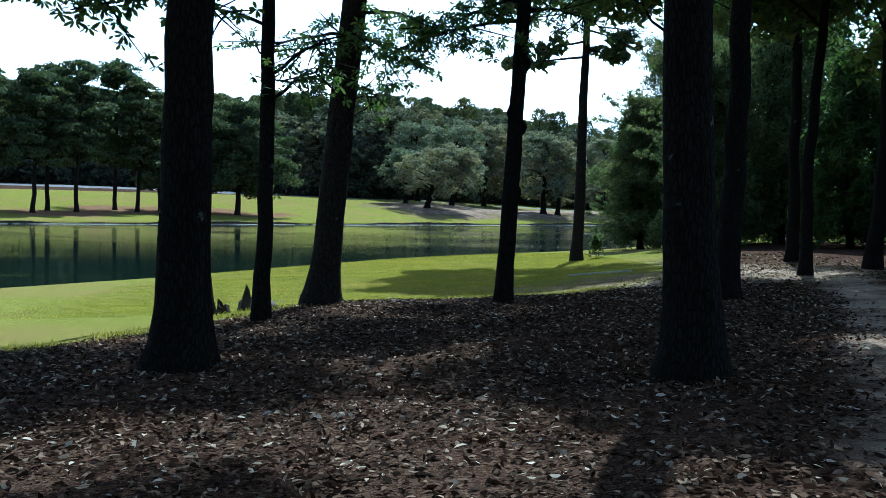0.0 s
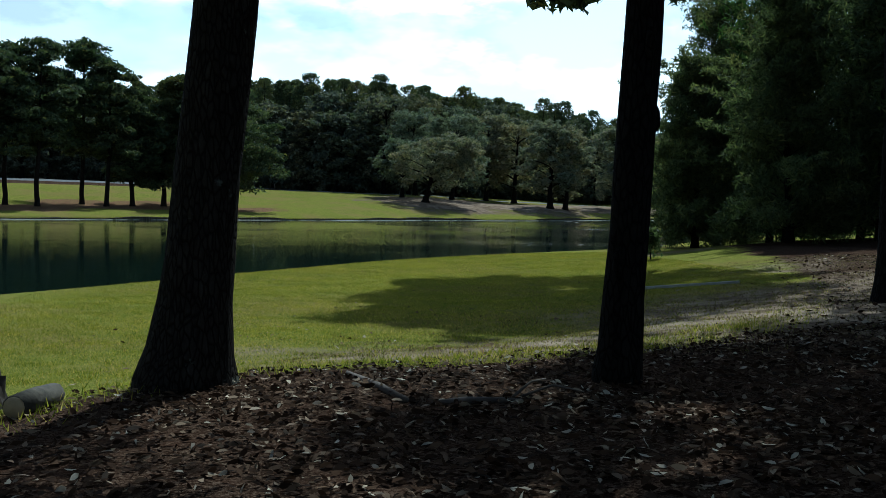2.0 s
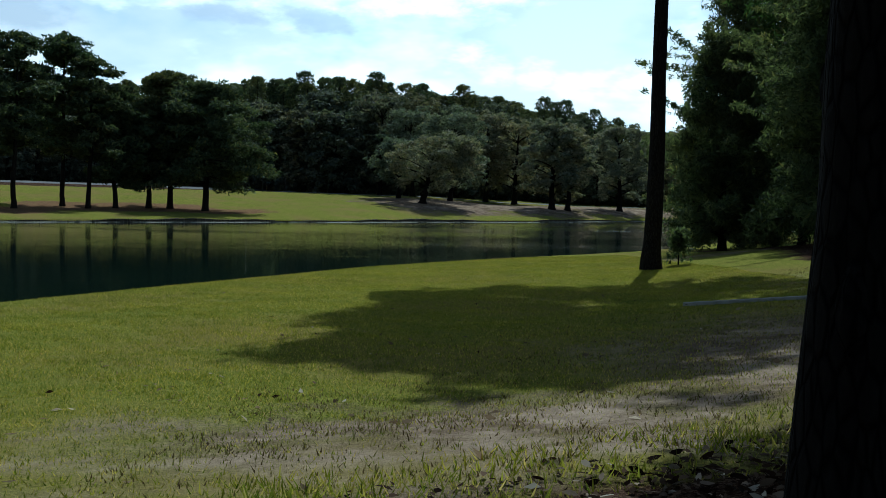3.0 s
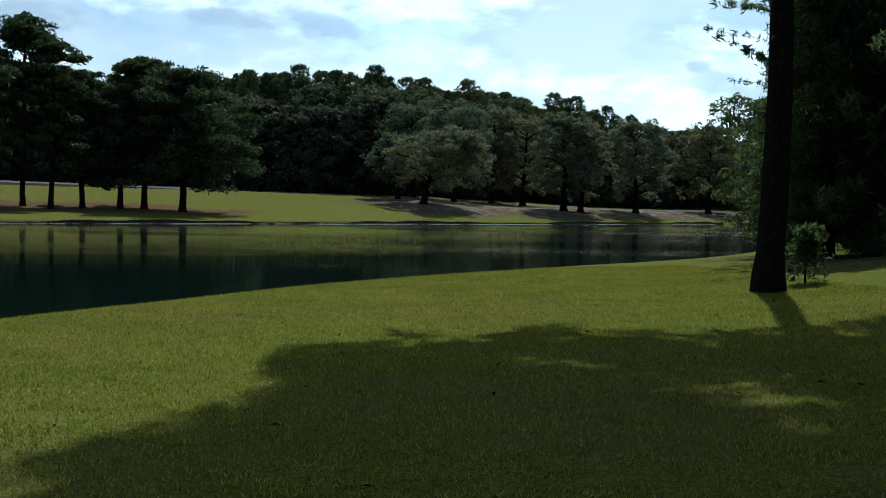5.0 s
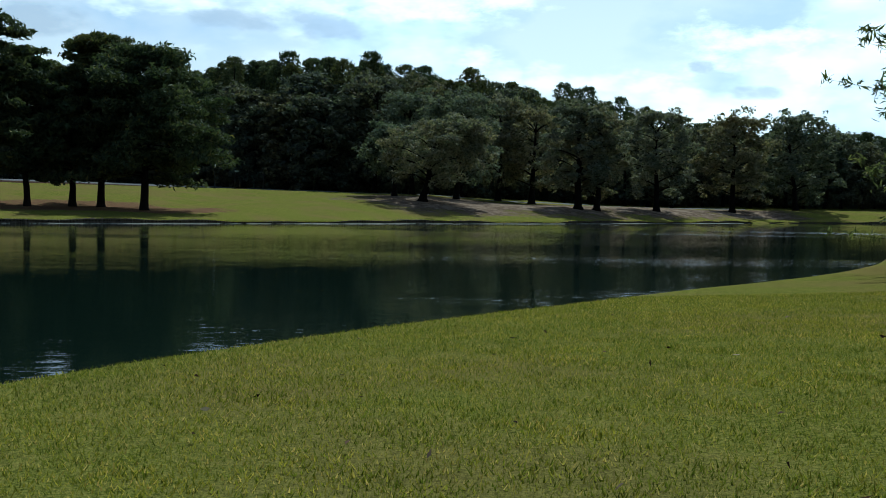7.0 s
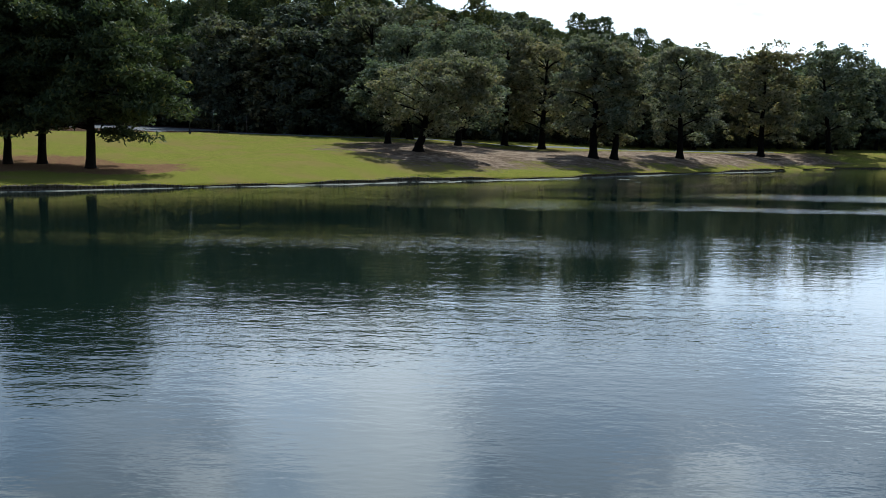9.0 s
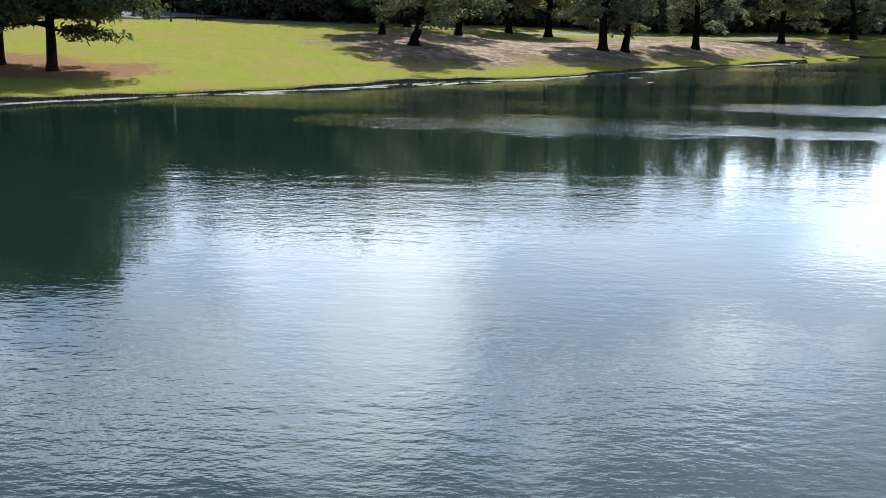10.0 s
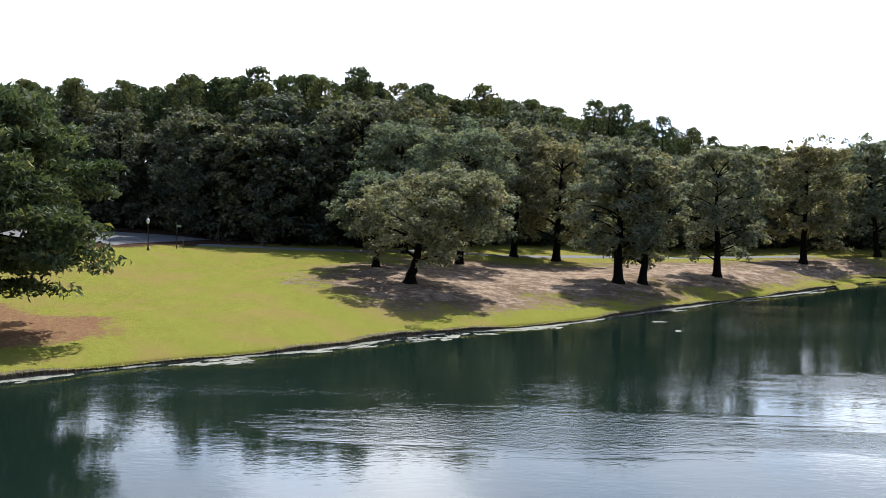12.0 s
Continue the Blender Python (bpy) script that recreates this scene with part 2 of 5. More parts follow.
def leaf_material(name, dark, light, warm, translucent=0.42, rough=0.75):
    m, n, l, b = material(name, rough)
    b.inputs["Specular IOR Level"].default_value = 0.12
    geo, info = n.new("ShaderNodeNewGeometry"), n.new("ShaderNodeObjectInfo")
    c = ramp(n, l, geo.outputs["Random Per Island"], [(0.0, dark), (0.6, light), (0.93, light), (1.0, warm)])
    tint = ramp(n, l, info.outputs["Random"], [(0.0, (0.75, 0.85, 0.85)), (0.5, (1.0, 1.0, 1.0)), (1.0, (1.25, 1.08, 0.85))])
    c = mix(n, l, 1.0, c, tint, "MULTIPLY")
    patch = ramp(n, l, noise_node(n, l, 0.45, 3), [(0.35, (0.72, 0.78, 0.75)), (0.65, (1.2, 1.12, 1.0))])
    c = mix(n, l, 1.0, c, patch, "MULTIPLY")
    l.new(c, b.inputs["Base Color"])
    tr = n.new("ShaderNodeBsdfTranslucent")
    l.new(mix(n, l, 1.0, c, (1.08, 1.18, 0.68), "MULTIPLY"), tr.inputs["Color"])
    ms = n.new("ShaderNodeMixShader")
    ms.inputs["Fac"].default_value = translucent
    l.new(b.outputs["BSDF"], ms.inputs[1])
    l.new(tr.outputs["BSDF"], ms.inputs[2])
    l.new(ms.outputs["Shader"], n["Material Output"].inputs["Surface"])
    return m


def island_material(name, stops, rough=0.8, translucent=0.0):
    m, n, l, b = material(name, rough)
    b.inputs["Specular IOR Level"].default_value = 0.02
    geo = n.new("ShaderNodeNewGeometry")
    c = ramp(n, l, geo.outputs["Random Per Island"], stops)
    c = mix(n, l, 1.0, c, ramp(n, l, noise_node(n, l, 0.7, 4), [(0.3, (0.75, 0.8, 0.8)), (0.7, (1.2, 1.12, 1.0))]), "MULTIPLY")
    l.new(c, b.inputs["Base Color"])
    if translucent:
        tr = n.new("ShaderNodeBsdfTranslucent")
        l.new(c, tr.inputs["Color"])
        ms = n.new("ShaderNodeMixShader")
        ms.inputs["Fac"].default_value = translucent
        l.new(b.outputs["BSDF"], ms.inputs[1])
        l.new(tr.outputs["BSDF"], ms.inputs[2])
        l.new(ms.outputs["Shader"], n["Material Output"].inputs["Surface"])
    return m


def grain_material(name, a, c, scale, rough=0.8, metal=0.0, stretch=None, depth=0.01):
    m, n, l, b = material(name, rough)
    b.inputs["Metallic"].default_value = metal
    g, w = noise_node(n, l, scale, 7, stretch=stretch), noise_node(n, l, scale * 0.15, 4)
    col = mix(n, l, 0.35, ramp(n, l, g, [(0.3, a), (0.7, c)]), ramp(n, l, w, [(0.3, a), (0.7, c)]))
    l.new(col, b.inputs["Base Color"])
    bump(n, l, b, g, 0.4, depth)
    return m


def water_material():
    m, n, l, b = material("pond_water", 0.02)
    b.inputs["IOR"].default_value = 1.333
    b.inputs["Specular IOR Level"].default_value = 0.5
    deep = ramp(n, l, noise_node(n, l, 0.03, 3), [(0.35, (0.005, 0.011, 0.008)), (0.65, (0.008, 0.016, 0.011))])
    l.new(deep, b.inputs["Base Color"])
    breeze = ramp(n, l, noise_node(n, l, 0.035, 4, stretch=(0.5, 1.5, 1)), [(0.50, (0.32, 0.32, 0.32)), (0.62, (1.15, 1.15, 1.15))])
    place = n.new("ShaderNodeTexCoord").outputs["Object"]
    for cx, cy, rx, ry, much in ((6.0, 111.5, 13.0, 5.0, 3.4), (19, 110, 8.0, 2.0, 4.0), (30, 123, 14.0, 4.0, 5.0), (-3.0, 90, 12.0, 8.0, 0.8), (0, 74, 11.0, 8.0, 0.5)):
        at = n.new("ShaderNodeMapping")
        at.inputs["Location"].default_value, at.inputs["Scale"].default_value = (-cx / rx, -cy / ry, 0), (1 / rx, 1 / ry, 0)
        far = n.new("ShaderNodeVectorMath")
        far.operation = "LENGTH"
        l.new(place, at.inputs["Vector"])
        l.new(at.outputs["Vector"], far.inputs[0])
        ruffle = math_node(n, l, "ADD", math_node(n, l, "SUBTRACT", 1.0, far.outputs["Value"]), math_node(n, l, "SUBTRACT", noise_node(n, l, 0.5, 5, stretch=(0.4, 1.6, 1)), 0.5))
        breeze = math_node(n, l, "ADD", breeze, math_node(n, l, "MULTIPLY", math_node(n, l, "MINIMUM", math_node(n, l, "MAXIMUM", ruffle, 0.0), 0.6), much))
    small = noise_node(n, l, 9.0, 2, stretch=(0.85, 1.2, 1))
    mid = noise_node(n, l, 3.6, 2, stretch=(0.8, 1.25, 1))
    wide = noise_node(n, l, 1.0, 2, stretch=(0.7, 1.4, 1))
    short = math_node(n, l, "ADD", math_node(n, l, "MULTIPLY", small, 0.18), math_node(n, l, "MULTIPLY", mid, 0.5))
    h = math_node(n, l, "ADD", math_node(n, l, "MULTIPLY", short, breeze), math_node(n, l, "MULTIPLY", math_node(n, l, "MULTIPLY", wide, 0.75), math_node(n, l, "MINIMUM", breeze, 1.5)))
    bump(n, l, b, h, 1.0, 0.019)
    return m


M_GROUND = ground_material()
M_WATER = water_material()
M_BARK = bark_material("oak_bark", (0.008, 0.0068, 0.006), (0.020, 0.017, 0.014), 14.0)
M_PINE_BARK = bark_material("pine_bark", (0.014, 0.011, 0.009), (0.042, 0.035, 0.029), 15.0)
M_OAK = leaf_material("oak_leaf", (0.066, 0.078, 0.058), (0.25, 0.25, 0.19), (0.38, 0.31, 0.21), 0.34)
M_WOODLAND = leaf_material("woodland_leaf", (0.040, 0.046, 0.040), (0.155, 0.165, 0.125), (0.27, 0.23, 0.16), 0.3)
M_SHADE = leaf_material("canopy_and_shaded_leaf", (0.028, 0.046, 0.017), (0.085, 0.12, 0.040), (0.15, 0.14, 0.04), 0.5)
M_NEEDLE = leaf_material("pine_needle", (0.034, 0.048, 0.028), (0.110, 0.130, 0.066), (0.24, 0.20, 0.07), 0.28)
M_CYPRESS = leaf_material("feathery_leaf", (0.044, 0.058, 0.031), (0.145, 0.162, 0.085), (0.26, 0.23, 0.10), 0.5)
M_LITTER = island_material("fallen_leaf", [(0.0, (0.010, 0.006, 0.004)), (0.55, (0.046, 0.026, 0.016)), (0.84, (0.12, 0.078, 0.052)), (0.95, (0.25, 0.19, 0.14)), (1.0, (0.48, 0.42, 0.34))], 0.85, 0.15)
M_GRASS = island_material("grass_blade", [(0.0, (0.085, 0.115, 0.010)), (0.45, (0.22, 0.24, 0.022)), (0.8, (0.38, 0.34, 0.042)), (1.0, (0.58, 0.44, 0.13))], 0.7, 0.55)
M_DRY_GRASS = island_material("dry_grass_blade", [(0.0, (0.08, 0.055, 0.025)), (0.5, (0.17, 0.13, 0.055)), (0.8, (0.20, 0.19, 0.05)), (1.0, (0.38, 0.29, 0.15))], 0.8, 0.3)
M_ASPHALT = grain_material("worn_asphalt", (0.075, 0.075, 0.075), (0.17, 0.165, 0.16), 6, 0.95)
M_SOIL = grain_material("bank_soil", (0.030, 0.024, 0.016), (0.14, 0.11, 0.075), 5, 1.0, depth=0.04)
M_METAL = grain_material("painted_metal", (0.012, 0.014, 0.013), (0.03, 0.03, 0.03), 30, 0.5)
M_SIGN = grain_material("sign_paint", (0.16, 0.22, 0.18), (0.30, 0.34, 0.30), 20, 0.5)
M_GLOBE = grain_material("milk_glass", (0.74, 0.74, 0.72), (0.85, 0.85, 0.83), 10, 0.25)
M_WOOD = grain_material("grey_weathered_wood", (0.035, 0.026, 0.020), (0.15, 0.115, 0.090), 10, 0.9, stretch=(1, 0.15, 1))
M_LOG = grain_material("log_bark", (0.030, 0.026, 0.020), (0.105, 0.088, 0.066), 16, 0.95, depth=0.03)
M_CUT = grain_material("cut_wood", (0.30, 0.22, 0.12), (0.48, 0.37, 0.22), 12, 0.85)
M_ROT = grain_material("rotten_wood", (0.018, 0.013, 0.010), (0.06, 0.045, 0.033), 14, 0.95, stretch=(1, 1, 0.2), depth=0.03)
M_PALE_WOOD = grain_material("pale_timber", (0.20, 0.18, 0.15), (0.42, 0.39, 0.34), 12, 0.9, stretch=(0.2, 1, 1))
M_DRY_LEAF = island_material("dry_leaf", [(0.0, (0.10, 0.07, 0.045)), (0.7, (0.26, 0.19, 0.12)), (1.0, (0.5, 0.44, 0.35))], 0.7, 0.4)
M_ALGAE = grain_material("pale_algae", (0.06, 0.065, 0.045), (0.30, 0.285, 0.23), 5.0, 0.9, depth=0.02)


# ---- mesh helpers ----
def mesh_object(name, verts, faces, mat, parent=None, label="", smooth=False):
    me = bpy.data.meshes.new(name)
    me.from_pydata([tuple(v) for v in verts] if not isinstance(verts, list) else verts, [], faces)
    if smooth:
        me.shade_smooth()
    me.materials.append(mat)
    ob = new(name, me)
    if parent is not None:
        ob.parent = parent
    if label:
        ob["label"] = label
    return ob


def root(name, x, y, z, label, category, group="", turn=0.0):
    ob = new(name)
    ob.empty_display_size = 0.3
    ob.matrix_world = pose(x, y, z, 0, 0, turn)
    return tagged(ob, label, category, group)


class Shape:
    """Collects vertices and faces of one mesh."""

    def __init__(self):
        self.v, self.f = [], []

    def tube(self, pts, radii, sides=8, rough=0.0, seed=0, cap=True):
        rng = np.random.RandomState(seed)
        base, prev = len(self.v), None
        for i, (p, r) in enumerate(zip(pts, radii)):
            p = Vector(p)
            d = Vector(pts[min(i + 1, len(pts) - 1)]) - Vector(pts[max(i - 1, 0)])
            d = d.normalized() if d.length > 1e-6 else Vector((0, 0, 1))
            a = (prev - d * prev.dot(d)) if prev else (Vector((1, 0, 0)) - d * d.x if abs(d.x) < 0.9 else Vector((0, 1, 0)) - d * d.y)
            a.normalize()
            prev, b = a, d.cross(a)
            for k in range(sides):
                w = 2 * math.pi * k / sides
                q = r * (1 + rough * (rng.rand() - 0.5) * 2)
                self.v.append(tuple(p + (a * math.cos(w) + b * math.sin(w)) * q))
            if i:
                o = base + (i - 1) * sides
                for k in range(sides):
                    k2 = (k + 1) % sides
                    self.f.append((o + k, o + k2, o + sides + k2, o + sides + k))
        if cap:
            n = len(self.v)
            self.f.append(tuple(range(n - sides, n)))
            self.f.append(tuple(range(base + sides - 1, base - 1, -1)))

    def box(self, lo, hi):
        b = len(self.v)
        for z in (lo[2], hi[2]):
            self.v += [(lo[0], lo[1], z), (hi[0], lo[1], z), (hi[0], hi[1], z), (lo[0], hi[1], z)]
        self.f += [tuple(b + i for i in q) for q in ((3, 2, 1, 0), (4, 5, 6, 7), (0, 1, 5, 4), (1, 2, 6, 5), (2, 3, 7, 6), (3, 0, 4, 7))]

    def lathe(self, profile, sides=12, centre=(0, 0, 0)):
        b = len(self.v)
        for r, z in profile:
            self.v += [(centre[0] + r * math.cos(2 * math.pi * k / sides), centre[1] + r * math.sin(2 * math.pi * k / sides), centre[2] + z) for k in range(sides)]
        for i in range(len(profile) - 1):
            for k in range(sides):
                k2 = (k + 1) % sides
                self.f.append((b + i * sides + k, b + i * sides + k2, b + (i + 1) * sides + k2, b + (i + 1) * sides + k))
        self.f.append(tuple(range(b + len(profile) * sides - sides, b + len(profile) * sides)))
        self.f.append(tuple(range(b + sides - 1, b - 1, -1)))

    def object(self, name, mat, parent=None, label="", smooth=True):
        return mesh_object(name, self.v, self.f, mat, parent, label, smooth)


def leaf_mesh(name, centre, size, mat, rng, long=1.7, droop=0.0, flat=0.0, fold=0.25, corners=4, facing=None):
    """Folded leaf shapes of three or four corners at the given centres (an n x 3 array), one mesh."""
    n = len(centre)
    a = rng.normal(size=(n, 3))
    a[:, 2] = a[:, 2] * (1 - flat) - droop
    a /= np.linalg.norm(a, axis=1)[:, None] + 1e-9
    b = rng.normal(size=(n, 3))
    b[:, 2] *= 1 - flat
    b -= a * (a * b).sum(1)[:, None]
    b /= np.linalg.norm(b, axis=1)[:, None] + 1e-9
    if facing is not None:
        up = facing + rng.normal(size=(n, 3)) * 0.6
        up /= np.linalg.norm(up, axis=1)[:, None] + 1e-9
        a -= up * (a * up).sum(1)[:, None]
        a /= np.linalg.norm(a, axis=1)[:, None] + 1e-9
        b = np.cross(up, a)
    up = np.cross(a, b)
    s = size * rng.uniform(0.6, 1.35, n)[:, None]
    v = np.empty((n, corners, 3))
    v[:, 0] = centre - a * s * 0.5 * long
    v[:, 1] = centre + b * s * 0.5 - a * s * 0.1 + up * s * fold
    v[:, 2] = centre + a * s * 0.5 * long
    if corners == 6:
        v[:, 1] = centre + b * s * 0.42 - a * s * 0.16 * long + up * s * fold
        v[:, 2] = centre + b * s * 0.40 + a * s * 0.22 * long + up * s * fold
        v[:, 3] = centre + a * s * 0.5 * long
        v[:, 4] = centre - b * s * 0.40 + a * s * 0.22 * long + up * s * fold
        v[:, 5] = centre - b * s * 0.42 - a * s * 0.16 * long + up * s * fold
    elif corners == 4:
        v[:, 3] = centre - b * s * 0.5 - a * s * 0.1 + up * s * fold
    else:
        v[:, 1] += b * s * 0.25
    me = bpy.data.meshes.new(name)
    me.vertices.add(corners * n)
    me.vertices.foreach_set("co", v.reshape(-1))
    me.loops.add(corners * n)
    me.loops.foreach_set("vertex_index", np.arange(corners * n, dtype=np.int32))
    me.polygons.add(n)
    me.polygons.foreach_set("loop_start", np.arange(0, corners * n, corners, dtype=np.int32))
    me.update(calc_edges=True)
    me.materials.append(mat)
    return me


def whorl_mesh(name, tips, length, mat, rng, leaves=7):
    """Rosettes of long oval leaves spread round each twig tip, one mesh."""
    n = len(tips)
    axis = rng.normal(size=(n, 3)) * 0.55 + (0, 0, 0.8)
    axis /= np.linalg.norm(axis, axis=1)[:, None]
    u = np.cross(axis, rng.normal(size=(n, 3)))
    u /= np.linalg.norm(u, axis=1)[:, None]
    w = np.cross(axis, u)
    v = np.empty((n, leaves, 6, 3))
    for k in range(leaves):
        t = (2 * math.pi * k / leaves + rng.normal(size=n) * 0.25)[:, None]
        out = u * np.cos(t) + w * np.sin(t) + axis * rng.uniform(-0.35, 0.45, n)[:, None] - np.array((0, 0, 0.2))
        out /= np.linalg.norm(out, axis=1)[:, None]
        side = np.cross(out, axis)
        side /= np.linalg.norm(side, axis=1)[:, None]
        q = length * rng.uniform(0.65, 1.2, n)[:, None]
        for c, (along, across) in enumerate(((0.06, 0.0), (0.38, 0.13), (0.72, 0.17), (1.0, 0.0), (0.72, -0.17), (0.38, -0.13))):
            v[:, k, c] = tips + out * q * along + side * q * across - np.array((0, 0, 0.12)) * q * along * along
    m = n * leaves
    me = bpy.data.meshes.new(name)
    me.vertices.add(6 * m)
    me.vertices.foreach_set("co", v.reshape(-1))
    me.loops.add(6 * m)
    me.loops.foreach_set("vertex_index", np.arange(6 * m, dtype=np.int32))
    me.polygons.add(m)
    me.polygons.foreach_set("loop_start", np.arange(0, 6 * m, 6, dtype=np.int32))
    me.update(calc_edges=True)
    me.materials.append(mat)
    return me


def clump_points(rng, clumps, n, shell=0.55):
    """n points spread over ellipsoid clumps (x, y, z, rx, rz), denser to the rim and the top."""
    c = np.array(clumps)
    w = c[:, 3] ** 2 + 0.006
    pick = rng.choice(len(c), n, p=w / w.sum())
    d = rng.normal(size=(n, 3))
    d /= np.linalg.norm(d, axis=1)[:, None]
    low = (d[:, 2] < -0.2) & (rng.rand(n) < 0.5)
    d[low, 2] *= -1
    r = rng.uniform(shell ** 3, 1.15, n) ** (1 / 3) * np.where(rng.rand(n) < 0.22, rng.uniform(1.0, 1.55, n), 1.0)
    q = c[pick]
    rad = np.stack([q[:, 3], q[:, 3], q[:, 4]], 1)
    facing = d / rad
    facing /= np.linalg.norm(facing, axis=1)[:, None]
    facing[:, 2] += 0.8
    return q[:, :3] + d * r[:, None] * rad, facing


# ---- the lie of the land ----
NEAR = [(-220, -260), (-60, -40), (-34, 0), (-13.1, 29.9), (-6.2, 42.6), (-2.2, 50.3), (3.4, 57.6), (11.5, 68.0), (25, 93), (46, 118), (80, 148), (260, 240)]
FAR = [(-420, -60), (-160, 34), (-80, 74), (-45, 98), (-21, 118.6), (-15.3, 124), (-6.7, 131.2), (-1, 138), (9.2, 145.8), (20.8, 159.3), (35.8, 175.4), (52.7, 193.1), (80, 206), (420, 290)]
EDGE = [(-60, -60), (-14, -2), (-8, 9), (-5.7, 13), (-4.4, 15), (-3.4, 17.6), (-2.8, 19.6), (-1.7, 20.4), (-0.5, 21.0), (1.3, 21.8), (3.5, 23.6), (5.4, 27), (7.4, 33), (9.0, 40), (10.4, 47), (14, 55), (30, 66), (90, 80)]


def curve(pts, spacing):
    """A smooth line through the points; spacing(x, y) in metres."""
    p = [Vector(q) for q in pts]
    p = [p[0] * 2 - p[1]] + p + [p[-1] * 2 - p[-2]]
    out = []
    for a, b, c, d in zip(p, p[1:], p[2:], p[3:]):
        n = max(2, int((c - b).length / spacing((b + c) / 2)))
        for i in range(n):
            t = i / n
            out.append(0.5 * (2 * b + (c - a) * t + (2 * a - 5 * b + 4 * c - d) * t * t + (3 * b - a - 3 * c + d) * t ** 3))
    out.append(p[-2])
    return np.array([(q.x, q.y) for q in out])


def resample(line, n, weight):
    seg = np.linalg.norm(np.diff(line, axis=0), axis=1) * weight((line[1:] + line[:-1]) / 2)
    s = np.concatenate([[0], np.cumsum(seg)])
    u = np.linspace(0, s[-1], n)
    return np.stack([np.interp(u, s, line[:, 0]), np.interp(u, s, line[:, 1])], 1)


def signed(x, y, line, side):
    """Distance to a line, positive on its given side."""
    best, sign = np.full(x.shape, 1e18), np.ones(x.shape)
    for (ax, ay), (bx, by) in zip(line[:-1], line[1:]):
        dx, dy = bx - ax, by - ay
        u = np.clip(((x - ax) * dx + (y - ay) * dy) / (dx * dx + dy * dy), 0, 1)
        q = (x - ax - u * dx) ** 2 + (y - ay - u * dy) ** 2
        near = q < best
        best = np.where(near, q, best)
        sign = np.where(near, np.where(dx * (y - ay) - dy * (x - ax) > 0, 1.0, -1.0), sign)
    return side * sign * np.sqrt(best)


L_NEAR = curve(NEAR, lambda p: 1.5 if p.length < 150 else 25)
L_FAR = curve(FAR, lambda p: 2.0 if p.length < 230 else 25)
L_EDGE = curve(EDGE, lambda p: 1.5 if p.length < 40 else 10)
NEAR_Z = ((-6, -0.15, 0.05, 0.35, 5.8, 12, 25, 40, 80, 300, 4000), (-1.3, -0.25, 0.05, 0.22, 0.38, 0.48, 0.60, 0.72, 1.2, 4, 6))
FAR_Z = ((-6, -0.15, 0.02, 0.16, 0.42, 8, 13, 20, 34, 42, 57, 80, 110, 160, 4000), (-1.3, -0.3, 0.02, 0.24, 0.33, 1.25, 1.75, 2.3, 3.25, 3.5, 3.85, 4.6, 5.5, 6.5, 10))
STEP_Z = ((-6, -3.5, 0, 1.5, 12, 30), (0, 0.07, 0.45, 0.58, 0.88, 1.0))


def wave(x, y, k, seed):
    """Soft unevenness of the ground, about -1 to 1."""
    return (np.sin(x * k + seed) * np.cos(y * k * 1.13 + seed * 1.7) + 0.6 * np.sin(x * k * 2.3 + y * k * 1.9 + seed * 2.1) + 0.4 * np.cos(y * k * 3.7 - x * k * 2.9 + seed)) / 2


def land(x, y):
    x, y = np.asarray(x, float), np.asarray(y, float)
    dn, df, e = signed(x, y, L_NEAR, -1), signed(x, y, L_FAR, 1), signed(x, y, L_EDGE, -1)
    on_near = dn > df
    z = np.where(on_near, np.interp(dn, *NEAR_Z) + np.interp(e, *STEP_Z) * np.clip(dn / 4, 0, 1), np.interp(df, *FAR_Z))
    dip = np.interp(df, (0, 1, 12, 17, 26, 36), (0, 0, 1, 1.25, 0.8, 0))
    z = z + np.where(on_near, 0, dip * (0.4 * np.exp(-((x + 3) / 10) ** 2) - 0.72 * np.clip((-14 - x) / 10, 0, 1)) - 0.6 * np.clip((x + 2) / 14, 0, 1) * np.interp(df, (0, 10, 22, 40), (0, 0, 1, 1)))
    z = z + np.where(on_near, 0, 0.5 * np.clip((x - 6) / 8, 0, 1) * np.interp(df, (0, 1, 6.5, 13, 20), (0, 0, 1, 0.8, 0.6)))
    rise = np.clip(np.maximum(dn, df) / 3, 0, 1)
    z = z + rise * (0.035 * wave(x, y, 0.7, 1.0) + 0.012 * wave(x, y, 2.9, 4.0))
    z = z + np.where(on_near, 0.12 * np.clip((x - 2) / 8, 0, 1) * np.clip(dn / 6, 0, 1), 0)
    return z, dn, df, e


def height(x, y):
    return float(land(np.array([x]), np.array([y]))[0][0])


def blob(x, y, cx, cy, rx, ry, turn=0.0):
    c, s = math.cos(radians(turn)), math.sin(radians(turn))
    u, v = (x - cx) * c + (y - cy) * s, -(x - cx) * s + (y - cy) * c
    return np.clip(1.35 - np.sqrt((u / rx) ** 2 + (v / ry) ** 2) * 0.85, 0, 1)


PINES = [(-35.5, 126.9), (-32.7, 129.8), (-30.8, 131.6), (-26.4, 129.9)]


